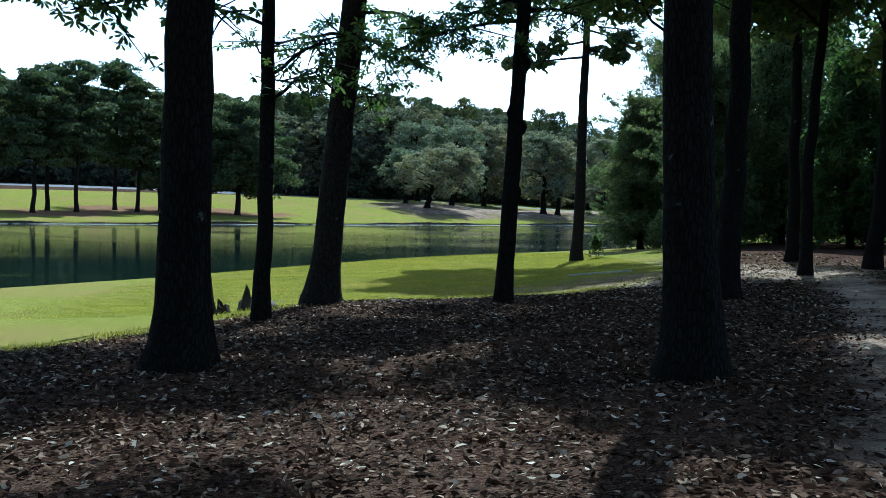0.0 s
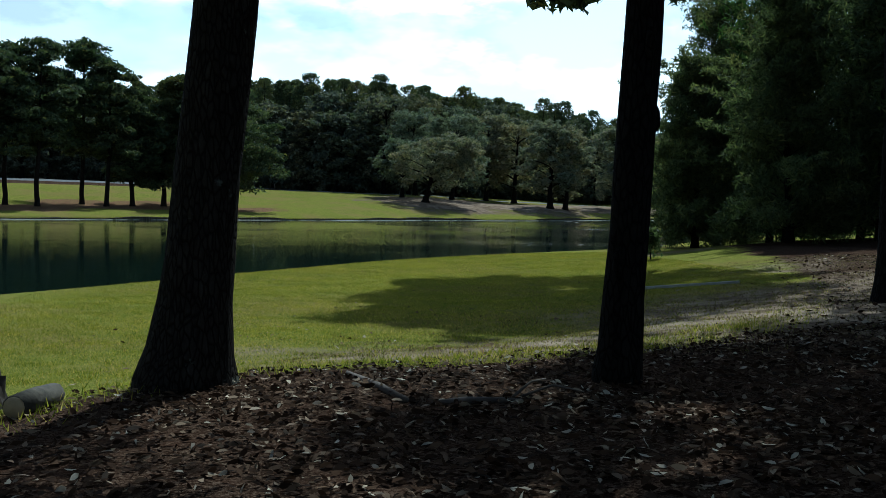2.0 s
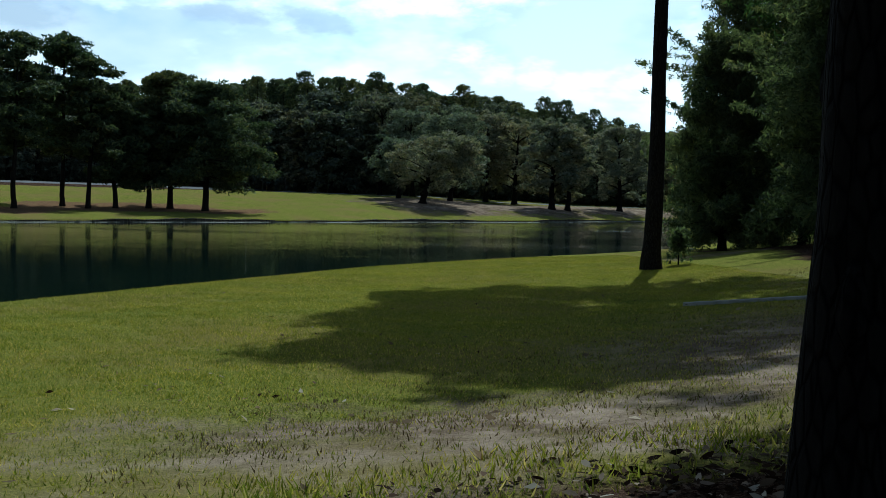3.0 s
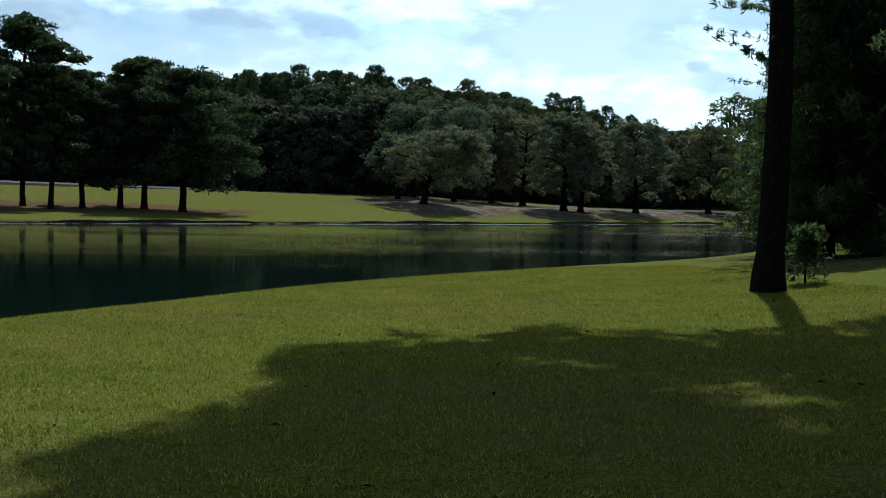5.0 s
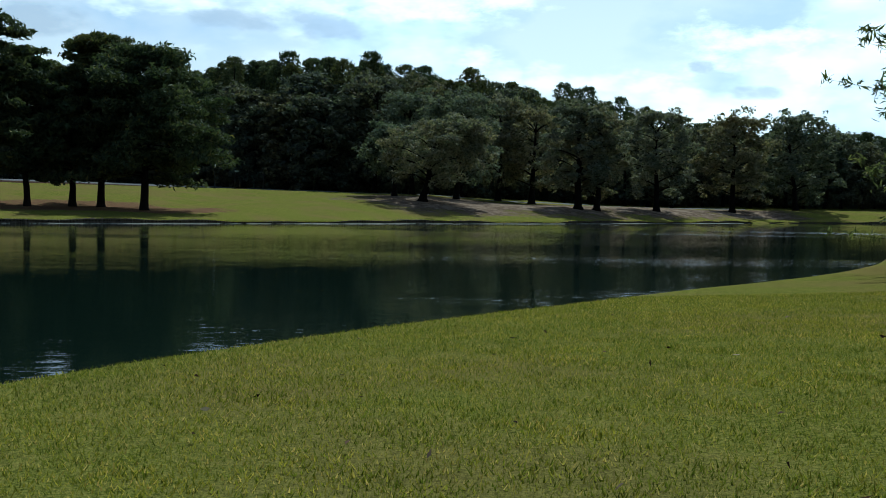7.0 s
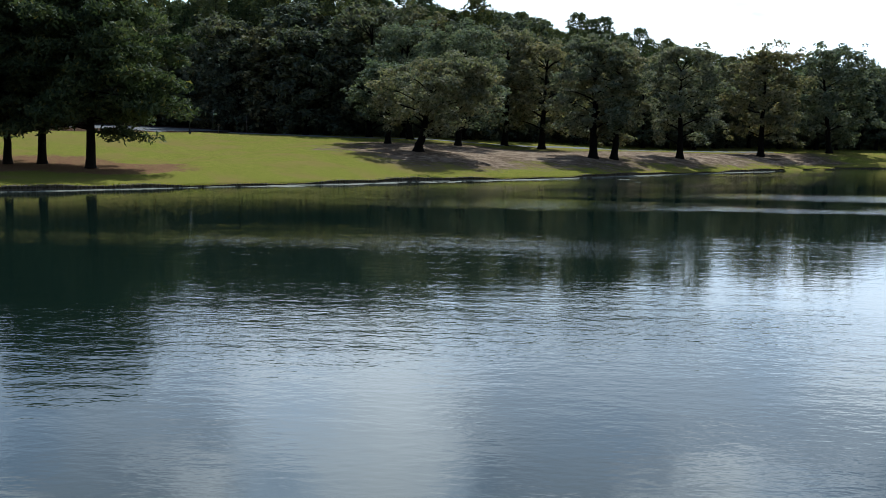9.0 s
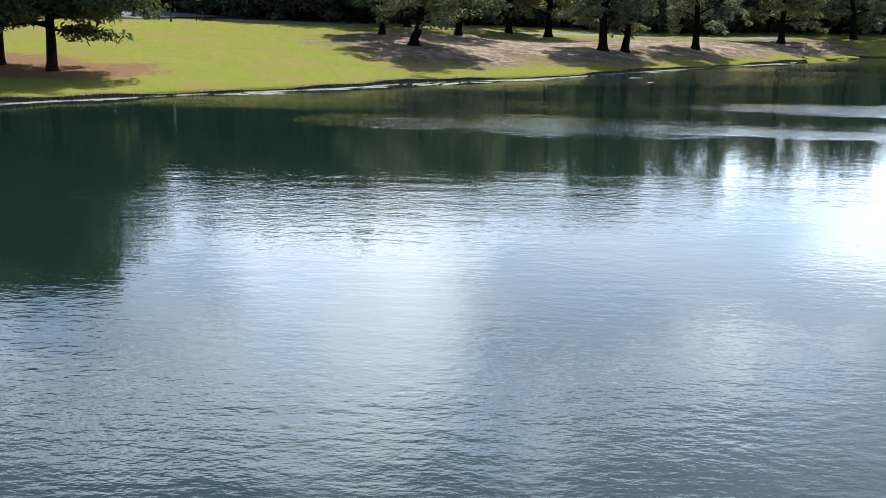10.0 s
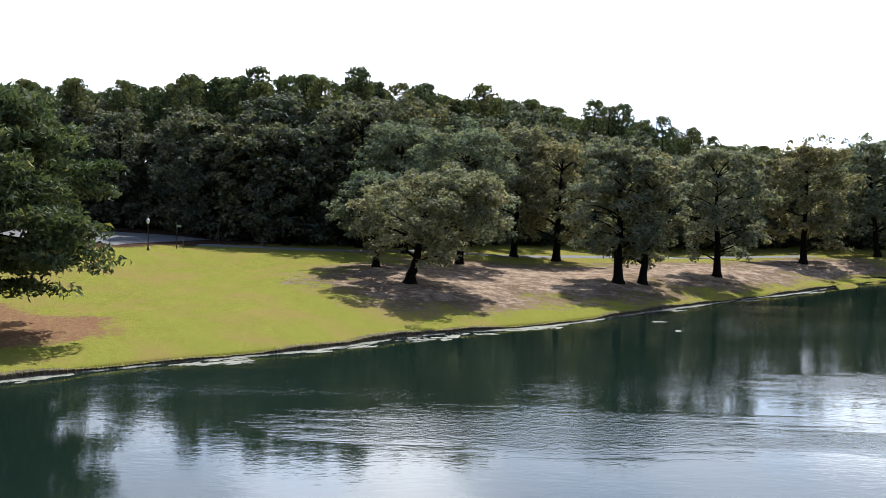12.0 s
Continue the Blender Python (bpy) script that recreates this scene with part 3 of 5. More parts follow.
def build_ground():
    n = 430
    line_n = resample(curve(NEAR, lambda p: 1.0), n, lambda q: np.where((q[:, 0] > -36) & (q[:, 0] < 30), 1.0, 0.12))
    line_f = resample(curve(FAR, lambda p: 1.0), n, lambda q: np.where((q[:, 0] > -70) & (q[:, 0] < 85), 1.0, 0.08))
    dn = [0, 0.07, 0.18, 0.36, 0.55, 0.85]
    while dn[-1] < 48:
        dn.append(dn[-1] + 0.36)
    while dn[-1] < 3500:
        dn.append(dn[-1] * 1.16)
    df = [0, 0.05, 0.11, 0.18, 0.28, 0.5, 0.85, 1.3]
    while df[-1] < 60:
        df.append(df[-1] + 0.8)
    while df[-1] < 3500:
        df.append(df[-1] * 1.16)
    a, b = np.array((0.85, -0.53)), np.array((-0.65, 0.76))
    cols = [line_n + a * d for d in reversed(dn)]
    cols += [line_n + (line_f - line_n) * t for t in (0.004, 0.02, 0.08, 0.3, 0.5, 0.7, 0.92, 0.98, 0.996)]
    cols += [line_f + b * d for d in df]
    g = np.stack(cols, 1)
    x, y = g[..., 0].ravel(), g[..., 1].ravel()
    z, d_n, d_f, e = land(x, y)
    m = g.shape[1]
    idx = np.arange(n * m).reshape(n, m)
    faces = np.stack([idx[:-1, :-1], idx[:-1, 1:], idx[1:, 1:], idx[1:, :-1]], -1).reshape(-1, 4)
    me = bpy.data.meshes.new("ground")
    me.from_pydata(np.stack([x, y, z], 1).tolist(), [], faces[:, ::-1].tolist())
    me.shade_smooth()
    me.materials.append(M_GROUND)
    near = d_n > d_f
    litter = np.where(near, np.clip(0.5 + e / 2.4, 0, 1), np.clip((d_f - 48) / 10 + 0.5, 0, 1))
    litter = np.maximum(litter, np.where(near, np.clip((x - 9.5) / 3, 0, 1) * np.clip((66 - y) / 6, 0, 1), 0))
    litter = np.maximum(litter, np.where(near, 0.5 * blob(x, y, 2.0, 24.4, 6.5, 3.2, 15), 0))
    straw = np.zeros_like(x)
    for px, py in PINES + [(-41, 124), (-45, 113)]:
        straw = np.maximum(straw, blob(x, y, px + 1.5, py + 0.5, 6.0, 6.0))
    straw *= np.where(near, 0, np.clip((d_f - 3) / 2.5, 0, 1))
    sand = np.maximum.reduce([blob(x, y, 0, 157, 13, 12, 60), blob(x, y, 10, 168, 16, 14, 42), blob(x, y, 26, 180, 17, 10, 45), blob(x, y, 44, 197, 20, 8, 45)])
    sand = np.where(near, 0, sand * np.clip(d_f / 1.5, 0, 1))
    litter = np.maximum(litter, sand * 0.8)
    sand = sand * 0.76
    track = np.clip(1.1 - np.abs(signed(x, y, np.array([(3.0, -6), (3.6, 6.5), (4.9, 9.9), (6.4, 14), (8.5, 20), (11, 30)]), 1)) / 1.3, 0, 1)
    bare = np.maximum.reduce([0.9 * blob(x, y, 6.6, 28.0, 6.0, 4.4, 40), 0.64 * blob(x, y, 1.8, 23.8, 6.6, 2.9, 16), 0.6 * blob(x, y, 8.5, 37, 4.0, 3.0, 60), 0.85 * track, 0.6 * blob(x, y, 8.6, 50, 3.2, 1.8, 20)])
    bare = np.maximum(bare, 0.75 * np.clip(1.2 - d_n / 0.3, 0, 1))
    sand = np.where(near, bare, sand)
    soil = np.where(near, 0, np.where(d_f < 0.04, np.clip(1.6 - np.abs(d_f) / 0.11, 0, 1), 0)) + np.where((d_n < 0.02) & (d_f < 0), 1, 0)
    for name, val in (("litter", litter), ("straw", straw), ("sand", sand), ("soil", np.clip(soil, 0, 1))):
        me.attributes.new(name, "FLOAT", "POINT").data.foreach_set("value", val.astype(np.float32))
    return tagged(new("ground", me), "lawn, leaf litter and sandy soil sloping down to a pond", "ground", kind="structure")


build_ground()

bed = Shape()
bed.v = [(-420, -300, 0), (420, -300, 0), (420, 300, 0), (-420, 300, 0)]
bed.f = [(0, 1, 2, 3)]
tagged(bed.object("water", M_WATER), "dark green pond water with light ripples and sky reflections", "water", kind="structure")


# ---- trees ----
def spine(x0, y0, z0, x1, y1, z1, n, wobble, rng):
    t = np.linspace(0, 1, n)
    off = np.cumsum(rng.normal(size=(n, 2)), axis=0) * wobble
    off -= off[0] * (1 - t)[:, None] + off[-1] * t[:, None]
    return [(x0 + (x1 - x0) * a + o[0], y0 + (y1 - y0) * a + o[1], z0 + (z1 - z0) * a) for a, o in zip(t, off)]


def trunk_into(s, rng, r, h, lean=(0, 0), n=12, wobble=0.02, sides=10, top=0.35, flare=1.5, rough=0.05):
    pts = spine(0, 0, -0.25, lean[0], lean[1], h, n, wobble, rng)
    low = [(0, 0, -0.25), (0, 0, 0.05), (lean[0] * 0.02, lean[1] * 0.02, 0.28), (lean[0] * 0.05, lean[1] * 0.05, 0.7)]
    pts = low + [p for p in pts if p[2] > 1.0]
    rad = [r * (1 + (flare - 1) * math.exp(-max(p[2], 0) / 0.33)) * (1 - (1 - top) * max(p[2], 0) / h) for p in pts]
    s.tube(pts, rad, sides, rough, rng.randint(1 << 30))
    return pts


def at_height(pts, z):
    for a, b in zip(pts, pts[1:]):
        if a[2] <= z <= b[2]:
            t = (z - a[2]) / (b[2] - a[2] + 1e-9)
            return tuple(a[i] + (b[i] - a[i]) * t for i in range(3))
    return pts[-1]


def limb_into(s, rng, start, end, r, n=6, wobble=0.08, sides=6, rise=0.0):
    pts = spine(*start, *end, n, wobble, rng)
    pts = [(x, y, z + rise * math.sin(math.pi * i / (n - 1))) for i, (x, y, z) in enumerate(pts)]
    s.tube(pts, list(np.linspace(r, r * 0.25, n)), sides, 0.08, rng.randint(1 << 30))
    return pts


def crown_object(parent, clumps, count, size, mat, rng, long=1.7, droop=0.0, flat=0.0, shell=0.55, corners=3, turned=True):
    pts, facing = clump_points(rng, clumps, count, shell)
    ob = new("crown", leaf_mesh("crown", pts, size, mat, rng, long, droop, flat, 0.25, corners, facing if turned else None))
    ob.parent = parent
    return ob


def broad_tree(name, x, y, h, spread, r, seed, label, low=2.6, count=7000, leaf=0.30, mat=None, group="", forks=1, offset=(0, 0), category="tree", z=None, width_at=0.45):
    """A spreading broadleaf tree: forked trunk, limbs, and a crown of many clumps."""
    rng = np.random.RandomState(seed)
    t = root(name, x, y, height(x, y) if z is None else z, label, category, group)
    s, clumps = Shape(), []
    for k in range(forks):
        lean = (rng.normal() * 0.5 + offset[0] * 0.4, rng.normal() * 0.5 + offset[1] * 0.4)
        stem = trunk_into(s, rng, r, h * 0.82, lean, wobble=0.06, top=0.2, flare=1.6, sides=9)
        m = int(34 / forks)
        bulge = rng.uniform(0.75, 1.2, 7)
        for i in range(m):
            zz = low + (h - low) * ((i + rng.rand()) / m) ** 0.9
            f = (zz - low) / (h - low)
            w = 2.399 * i + rng.rand() * 0.9 + k
            wide = spread * (1 - abs(f - width_at) ** 1.8 * 1.5) * rng.uniform(0.55, 1.05) * bulge[int(w / 0.9) % 7]
            wide = max(wide, spread * 0.2)
            end = (offset[0] * f + wide * math.cos(w) * 0.8, offset[1] * f + wide * math.sin(w) * 0.8, min(zz + rng.uniform(-0.5, 0.9), h - 0.13 * spread - 0.3))
            start = at_height(stem, max(min(end[2] - 0.25 * wide, h * 0.75), low * 0.55))
            limb_into(s, rng, start, end, r * (0.32 - 0.2 * f), 6, 0.12, 4, 0.3)
            c = rng.uniform(0.12, 0.2) * spread
            clumps.append((end[0], end[1], end[2], c, c * rng.uniform(0.4, 0.65)))
            for _ in range(5):
                q = np.clip(rng.normal(size=3), -1.4, 1.4) * c * 1.1
                cc = c * rng.uniform(0.3, 0.65)
                clumps.append((end[0] + q[0], end[1] + q[1], max(end[2] + q[2] * 0.8, low * 0.8), cc, cc * 0.75))
    for i in range(19):
        f, w = ((i + rng.rand()) / 19) ** 0.85, 2.399 * i + rng.uniform(0, 1.2)
        edge = math.sqrt(max(0.0, 1 - (abs(f - width_at) / (1.02 - width_at if f > width_at else width_at + 0.25)) ** 2.2))
        big = spread * rng.uniform(0.17, 0.30)
        wide = max(spread * edge * rng.uniform(0.55, 1.08) - big * 0.6, 0.0)
        cx, cy, cz = offset[0] * f + wide * math.cos(w), offset[1] * f + wide * math.sin(w), min(low + (h - low) * f, h - big * 0.9)
        for _ in range(9):
            d = Vector(rng.normal(size=3)).normalized()
            if d.z < -0.3:
                d.z *= -0.6
            c = big * rng.uniform(0.26, 0.44)
            q = big * rng.uniform(0.6, 1.08)
            clumps.append((cx + d.x * q, cy + d.y * q, max(cz + d.z * q * 0.75, low * 0.85), c, c * rng.uniform(0.46, 0.72)))
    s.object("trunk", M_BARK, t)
    crown_object(t, clumps, count, leaf, mat or M_OAK, rng, 1.6, 0.15, 0.25)
    return t


def pine_tree(name, x, y, h, r, seed, label, bare=0.45, spread=3.0, count=4200, tuft=0.42, lean=(0, 0), group="", tiers=15, mat=None, z=None, peak=0.38, fine=1.0, limbs=0.6, dome=0, shift=(0, 0), low_boughs=()):
    """A tall pine: straight bole, short limbs, and flat tufted needle clumps."""
    rng = np.random.RandomState(seed)
    t = root(name, x, y, height(x, y) if z is None else z, label, "pine tree", group)
    s = Shape()
    stem = trunk_into(s, rng, r, h * 0.97, lean, 12, 0.05, 8, 0.18, 1.35)
    clumps = []
    for i in range(tiers):
        f = (i + 0.5 * rng.rand()) / tiers
        zz = h * (bare + (0.97 - bare) * f)
        reach = spread * math.sqrt(max(0.12, 1 - ((f - peak) / (1.04 - peak)) ** 2)) * rng.uniform(0.55, 1.05)
        c0 = at_height(stem, zz)
        for k in range(4):
            w = 2.2 * i + 1.571 * k + rng.rand()
            end = (c0[0] + shift[0] + reach * math.cos(w), c0[1] + shift[1] + reach * math.sin(w), zz + reach * rng.uniform(-0.12, 0.28))
            if rng.rand() < limbs:
                limb_into(s, rng, c0, end, r * 0.18 * (1.1 - f), 4, 0.06, 4)
            c = fine * spread * rng.uniform(0.13, 0.24)
            clumps.append((*end, c, c * rng.uniform(0.6, 0.9)))
            for _ in range(2):
                q = rng.normal(size=3) * c * 0.9
                clumps.append((end[0] + q[0], end[1] + q[1], end[2] + q[2] * 0.7, c * 0.45, c * 0.4))
            mid = [c0[j] + (end[j] - c0[j]) * 0.55 for j in range(3)]
            clumps.append((mid[0], mid[1], mid[2] + 0.2, c * 0.7, c * 0.4))
    for ex, ey, ez in low_boughs:
        p = limb_into(s, rng, at_height(stem, ez + 0.5), (ex, ey, ez), 0.06, 9, 0.06, 5)
        for q in p[4:]:
            for _ in range(3):
                c = rng.uniform(0.12, 0.24)
                clumps.append((q[0] + rng.normal() * 0.22, q[1] + rng.normal() * 0.3, q[2] + rng.normal() * 0.16, c, c * 0.7))
    if dome:
        clumps = []
    for k in range(dome):
        f, w = rng.rand() ** 0.8, rng.uniform(0, 2 * math.pi)
        edge = math.sqrt(max(0.0, 1 - (abs(f - 0.3) / 0.71) ** 2.0)) * (0.94 + 0.1 * math.sin(2 * w + seed) * math.sin(7 * f))
        q, c0 = spread * edge * math.sqrt(rng.uniform(0.12, 1.0)), at_height(stem, h * (bare + (0.97 - bare) * f))
        c = rng.uniform(0.32, 0.58)
        clumps.append((c0[0] + q * math.cos(w), c0[1] + q * math.sin(w), h * (bare + (1.0 - bare) * f) + 0.1 * q, c, c * 0.8))
    for k in range(0 if dome else 5):
        w = 1.256 * k
        clumps.append((stem[-1][0] + math.cos(w) * spread * 0.2, stem[-1][1] + math.sin(w) * spread * 0.2, h * (0.915 - 0.02 * (k % 3)), spread * 0.17, spread * 0.17))
    if not dome:
        clumps.append((stem[-1][0], stem[-1][1], h * 0.925, spread * 0.17, spread * 0.15))
    s.object("trunk", M_PINE_BARK, t)
    crown_object(t, clumps, count, tuft, mat or M_NEEDLE, rng, 2.3, 0.0, 0.1, 0.35, 3, False)
    return t


def plated_pine(name, x, y, h, r, seed, label, bare=0.2, spread=4.0, count=20000, tuft=0.24, lean=(0, 0), group="", limbs=46, crest=0.3):
    """An open-grown pine: uneven limbs that carry flat plates of needles, and a rounded, gappy top."""
    rng = np.random.RandomState(seed)
    t = root(name, x, y, height(x, y), label, "pine tree", group)
    s, clumps = Shape(), []
    stem = trunk_into(s, rng, r, h * 0.95, lean, 14, 0.06, 9, 0.2, 1.35)
    for i in range(limbs):
        f = (i + rng.rand()) / limbs
        zz = h * (bare + (0.93 - bare) * f)
        reach = spread * (0.45 + 0.55 * math.sin(math.pi * min(1.0, (f + 0.12) * 0.95)) ** 0.8) * rng.choice((0.45, 0.7, 0.85, 1.0, 1.12)) * (1.0 if f < 0.6 else 1.0 - crest * (f - 0.6))
        w = 2.399 * i + rng.normal() * 0.5
        c0 = at_height(stem, zz)
        end = (c0[0] + reach * math.cos(w), c0[1] + reach * math.sin(w), min(zz + reach * rng.uniform(-0.22, 0.30), h))
        p = limb_into(s, rng, c0, end, r * 0.24 * (1.15 - f), 7, 0.09, 5, 0.1)
        for q in p[3:]:
            for _ in range(2):
                c = rng.uniform(0.36, 0.78) * spread / 4.2
                clumps.append((q[0] + rng.normal() * 0.42, q[1] + rng.normal() * 0.42, q[2] + rng.uniform(-0.1, 0.35), c, c * rng.uniform(0.38, 0.6)))
    for k in range(9):
        w, q = 2.399 * k, spread * 0.14 * math.sqrt(k)
        clumps.append((stem[-1][0] + q * math.cos(w), stem[-1][1] + q * math.sin(w), h * 0.985 - 0.055 * k - rng.rand() * 0.4, spread * 0.15, spread * 0.09))
    s.object("trunk", M_PINE_BARK, t)
    crown_object(t, clumps, count, tuft, M_NEEDLE, rng, 2.3, 0.0, 0.1, 0.3, 3, False)
    return t


def dense_tree(name, x, y, h, spread, r, seed, label, low=0.4, count=9000, leaf=0.22, mat=None, group="", droop=0.5, long=2.6, category="tree", z=None, taper=1.0, shoots=0):
    """A leafy tree or shrub clothed almost to the ground with feathery sprays."""
    rng = np.random.RandomState(seed)
    t = root(name, x, y, height(x, y) if z is None else z, label, category, group)
    s, clumps = Shape(), []
    stem = trunk_into(s, rng, r, h * 0.9, (rng.normal() * 0.3, rng.normal() * 0.3), 10, 0.05, 8, 0.2, 1.4)
    n = 46
    for i in range(n):
        f = (i + rng.rand()) / n
        zz = low + (h - low) * f
        wide = spread * (1 - taper * 0.75 * f ** 1.7) * rng.uniform(0.55, 1.1)
        w = 2.399 * i + rng.rand()
        end = (wide * math.cos(w) * 0.85, wide * math.sin(w) * 0.85, zz)
        p = limb_into(s, rng, at_height(stem, max(0.5, zz - 0.3 * wide)), end, r * 0.2 * (1.1 - f), 6, 0.1, 4, 0.3)
        for q in p[2:]:
            for _ in range(3):
                c = spread * rng.uniform(0.07, 0.15)
                o = rng.normal(size=3) * spread * 0.09
                clumps.append((q[0] + o[0], q[1] + o[1], max(q[2] + o[2], low), c, c * rng.uniform(0.6, 1.3)))
    for k in range(shoots):
        a = clumps[rng.randint(len(clumps))]
        out = Vector((a[0], a[1], 0.6)).normalized() * rng.uniform(0.8, 2.2)
        end = (a[0] + out.x + rng.normal() * 0.2, a[1] + out.y + rng.normal() * 0.2, a[2] + out.z * 0.6 + rng.uniform(-0.3, 0.6))
        p = limb_into(s, rng, a[:3], end, 0.012, 5, 0.04, 3)
        for q in p[1:]:
            clumps.append((*q, 0.16, 0.13))
    s.object("trunk", M_BARK, t)
    crown_object(t, clumps, count, leaf, mat or M_CYPRESS, rng, long, droop, 0.0, 0.4, 3, False)
    return t


def stand_tree(name, x, y, r, h, seed, label, lean=(0, 0), wobble=0.02, flare=1.5, knobs=0, crown=4.0, crown_low=8.5, count=5000, bark=None, boughs=(), leaf=0.30, top=0.5, offset=(0, 0), group="trees at the edge of the wood"):
    """A tall trunk of the near wood with its canopy high up; boughs: (height, end x, end y, end z, leaves)."""
    rng = np.random.RandomState(seed)
    t = root(name, x, y, height(x, y), label, "tree", group)
    s = Shape()
    stem = trunk_into(s, rng, r, h, lean, 26, wobble, 16, top, flare, 0.045)
    for k in range(knobs):
        p = at_height(stem, 0.9 + k * 0.52 + rng.rand() * 0.4)
        w = rng.rand() * 6.28
        q = (p[0] + math.cos(w) * r * 0.85, p[1] + math.sin(w) * r * 0.85, p[2])
        s.tube([(q[0] + math.cos(w) * 0.035 * math.sin(math.pi * g / 6), q[1] + math.sin(w) * 0.035 * math.sin(math.pi * g / 6), q[2] + (g - 3) * 0.045) for g in range(7)], [r * (0.10 + 0.17 * math.sin(math.pi * g / 6)) for g in range(7)], 8, 0.1, k)
    clumps, sprays = [], []
    for i in range(11):
        w, f = 2.399 * i + rng.rand(), (i + rng.rand()) / 11
        wide = crown * rng.uniform(0.35, 1.0)
        end = (stem[-1][0] * 0.8 + offset[0] + wide * math.cos(w), stem[-1][1] * 0.8 + offset[1] + wide * math.sin(w), crown_low + (h + 1.5 - crown_low) * f)
        if i % 2:
            limb_into(s, rng, at_height(stem, max(crown_low - 1.5, end[2] - 2.0)), end, r * 0.3, 6, 0.12, 6, 0.3)
        c = crown * rng.uniform(0.24, 0.42)
        clumps.append((*end, c, c * 0.6))
    for z0, ex, ey, ez, n in boughs:
        p = limb_into(s, rng, at_height(stem, z0), (ex, ey, ez), min(0.045, r * 0.25), 9, 0.06, 6, 0.15)
        extra = []
        sprays.append(extra)
        for j in range(14):
            a = p[3 + j % 6]
            b = (a[0] + rng.normal() * 0.55, a[1] + rng.normal() * 0.55, a[2] + rng.normal() * 0.28 - 0.15)
            limb_into(s, rng, a, b, 0.018, 4, 0.03, 4)
            k = max(1, n // 56)
            m = np.array(a) + (np.array(b) - np.array(a)) * rng.uniform(0.35, 1.05, (k, 1))
            extra.append(m + rng.normal(size=(k, 3)) * (0.12, 0.12, 0.08))
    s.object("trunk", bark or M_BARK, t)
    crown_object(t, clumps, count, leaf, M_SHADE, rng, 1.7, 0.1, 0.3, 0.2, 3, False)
    for extra in sprays:
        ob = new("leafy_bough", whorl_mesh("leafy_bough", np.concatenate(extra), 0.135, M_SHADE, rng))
        ob.parent = t
        tagged(ob, "hanging bough with rosettes of dark oval leaves", kind="stuff")
    return t


# ---- the near wood ----
DARK = "tall dark tree trunk with rough bark in leaf litter"
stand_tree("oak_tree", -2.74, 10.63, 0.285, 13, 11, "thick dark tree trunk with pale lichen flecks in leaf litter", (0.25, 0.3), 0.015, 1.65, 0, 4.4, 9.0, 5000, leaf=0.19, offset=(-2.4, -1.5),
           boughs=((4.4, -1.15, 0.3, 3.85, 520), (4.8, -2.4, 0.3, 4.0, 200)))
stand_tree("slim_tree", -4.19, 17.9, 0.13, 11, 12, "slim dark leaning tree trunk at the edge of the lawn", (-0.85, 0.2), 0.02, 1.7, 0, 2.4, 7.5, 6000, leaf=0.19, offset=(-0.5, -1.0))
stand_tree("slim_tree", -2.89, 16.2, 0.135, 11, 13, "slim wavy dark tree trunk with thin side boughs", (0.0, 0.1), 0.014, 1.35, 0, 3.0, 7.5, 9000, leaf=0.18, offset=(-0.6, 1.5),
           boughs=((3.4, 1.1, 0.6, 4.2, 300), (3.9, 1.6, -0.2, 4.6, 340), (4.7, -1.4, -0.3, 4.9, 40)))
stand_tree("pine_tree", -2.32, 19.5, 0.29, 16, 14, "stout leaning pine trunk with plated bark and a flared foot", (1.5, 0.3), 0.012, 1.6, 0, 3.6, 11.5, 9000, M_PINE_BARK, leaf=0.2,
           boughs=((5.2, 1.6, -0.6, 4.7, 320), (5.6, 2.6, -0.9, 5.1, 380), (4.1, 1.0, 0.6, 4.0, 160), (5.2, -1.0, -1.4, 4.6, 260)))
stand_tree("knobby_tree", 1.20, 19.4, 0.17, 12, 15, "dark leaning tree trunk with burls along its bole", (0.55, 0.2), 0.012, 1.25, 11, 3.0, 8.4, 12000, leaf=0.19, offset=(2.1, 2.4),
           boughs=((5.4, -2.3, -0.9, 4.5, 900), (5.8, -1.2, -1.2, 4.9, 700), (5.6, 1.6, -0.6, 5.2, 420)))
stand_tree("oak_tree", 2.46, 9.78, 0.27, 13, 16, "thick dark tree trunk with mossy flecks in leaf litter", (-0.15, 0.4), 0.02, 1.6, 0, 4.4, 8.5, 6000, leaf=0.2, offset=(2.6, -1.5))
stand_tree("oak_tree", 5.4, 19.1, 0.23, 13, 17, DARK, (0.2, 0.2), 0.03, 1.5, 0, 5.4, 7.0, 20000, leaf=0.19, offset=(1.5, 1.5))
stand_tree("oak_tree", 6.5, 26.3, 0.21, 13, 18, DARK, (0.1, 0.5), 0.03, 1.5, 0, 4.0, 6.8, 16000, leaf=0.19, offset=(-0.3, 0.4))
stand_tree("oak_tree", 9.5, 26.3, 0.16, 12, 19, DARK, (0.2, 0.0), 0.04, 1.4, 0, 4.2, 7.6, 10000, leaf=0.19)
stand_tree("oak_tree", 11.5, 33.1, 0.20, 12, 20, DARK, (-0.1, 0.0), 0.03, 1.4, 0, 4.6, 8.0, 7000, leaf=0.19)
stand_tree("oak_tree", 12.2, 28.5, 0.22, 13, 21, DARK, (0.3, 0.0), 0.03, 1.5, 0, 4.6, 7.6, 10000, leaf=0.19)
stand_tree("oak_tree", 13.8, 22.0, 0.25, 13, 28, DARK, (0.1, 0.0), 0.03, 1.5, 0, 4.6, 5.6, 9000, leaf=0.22)
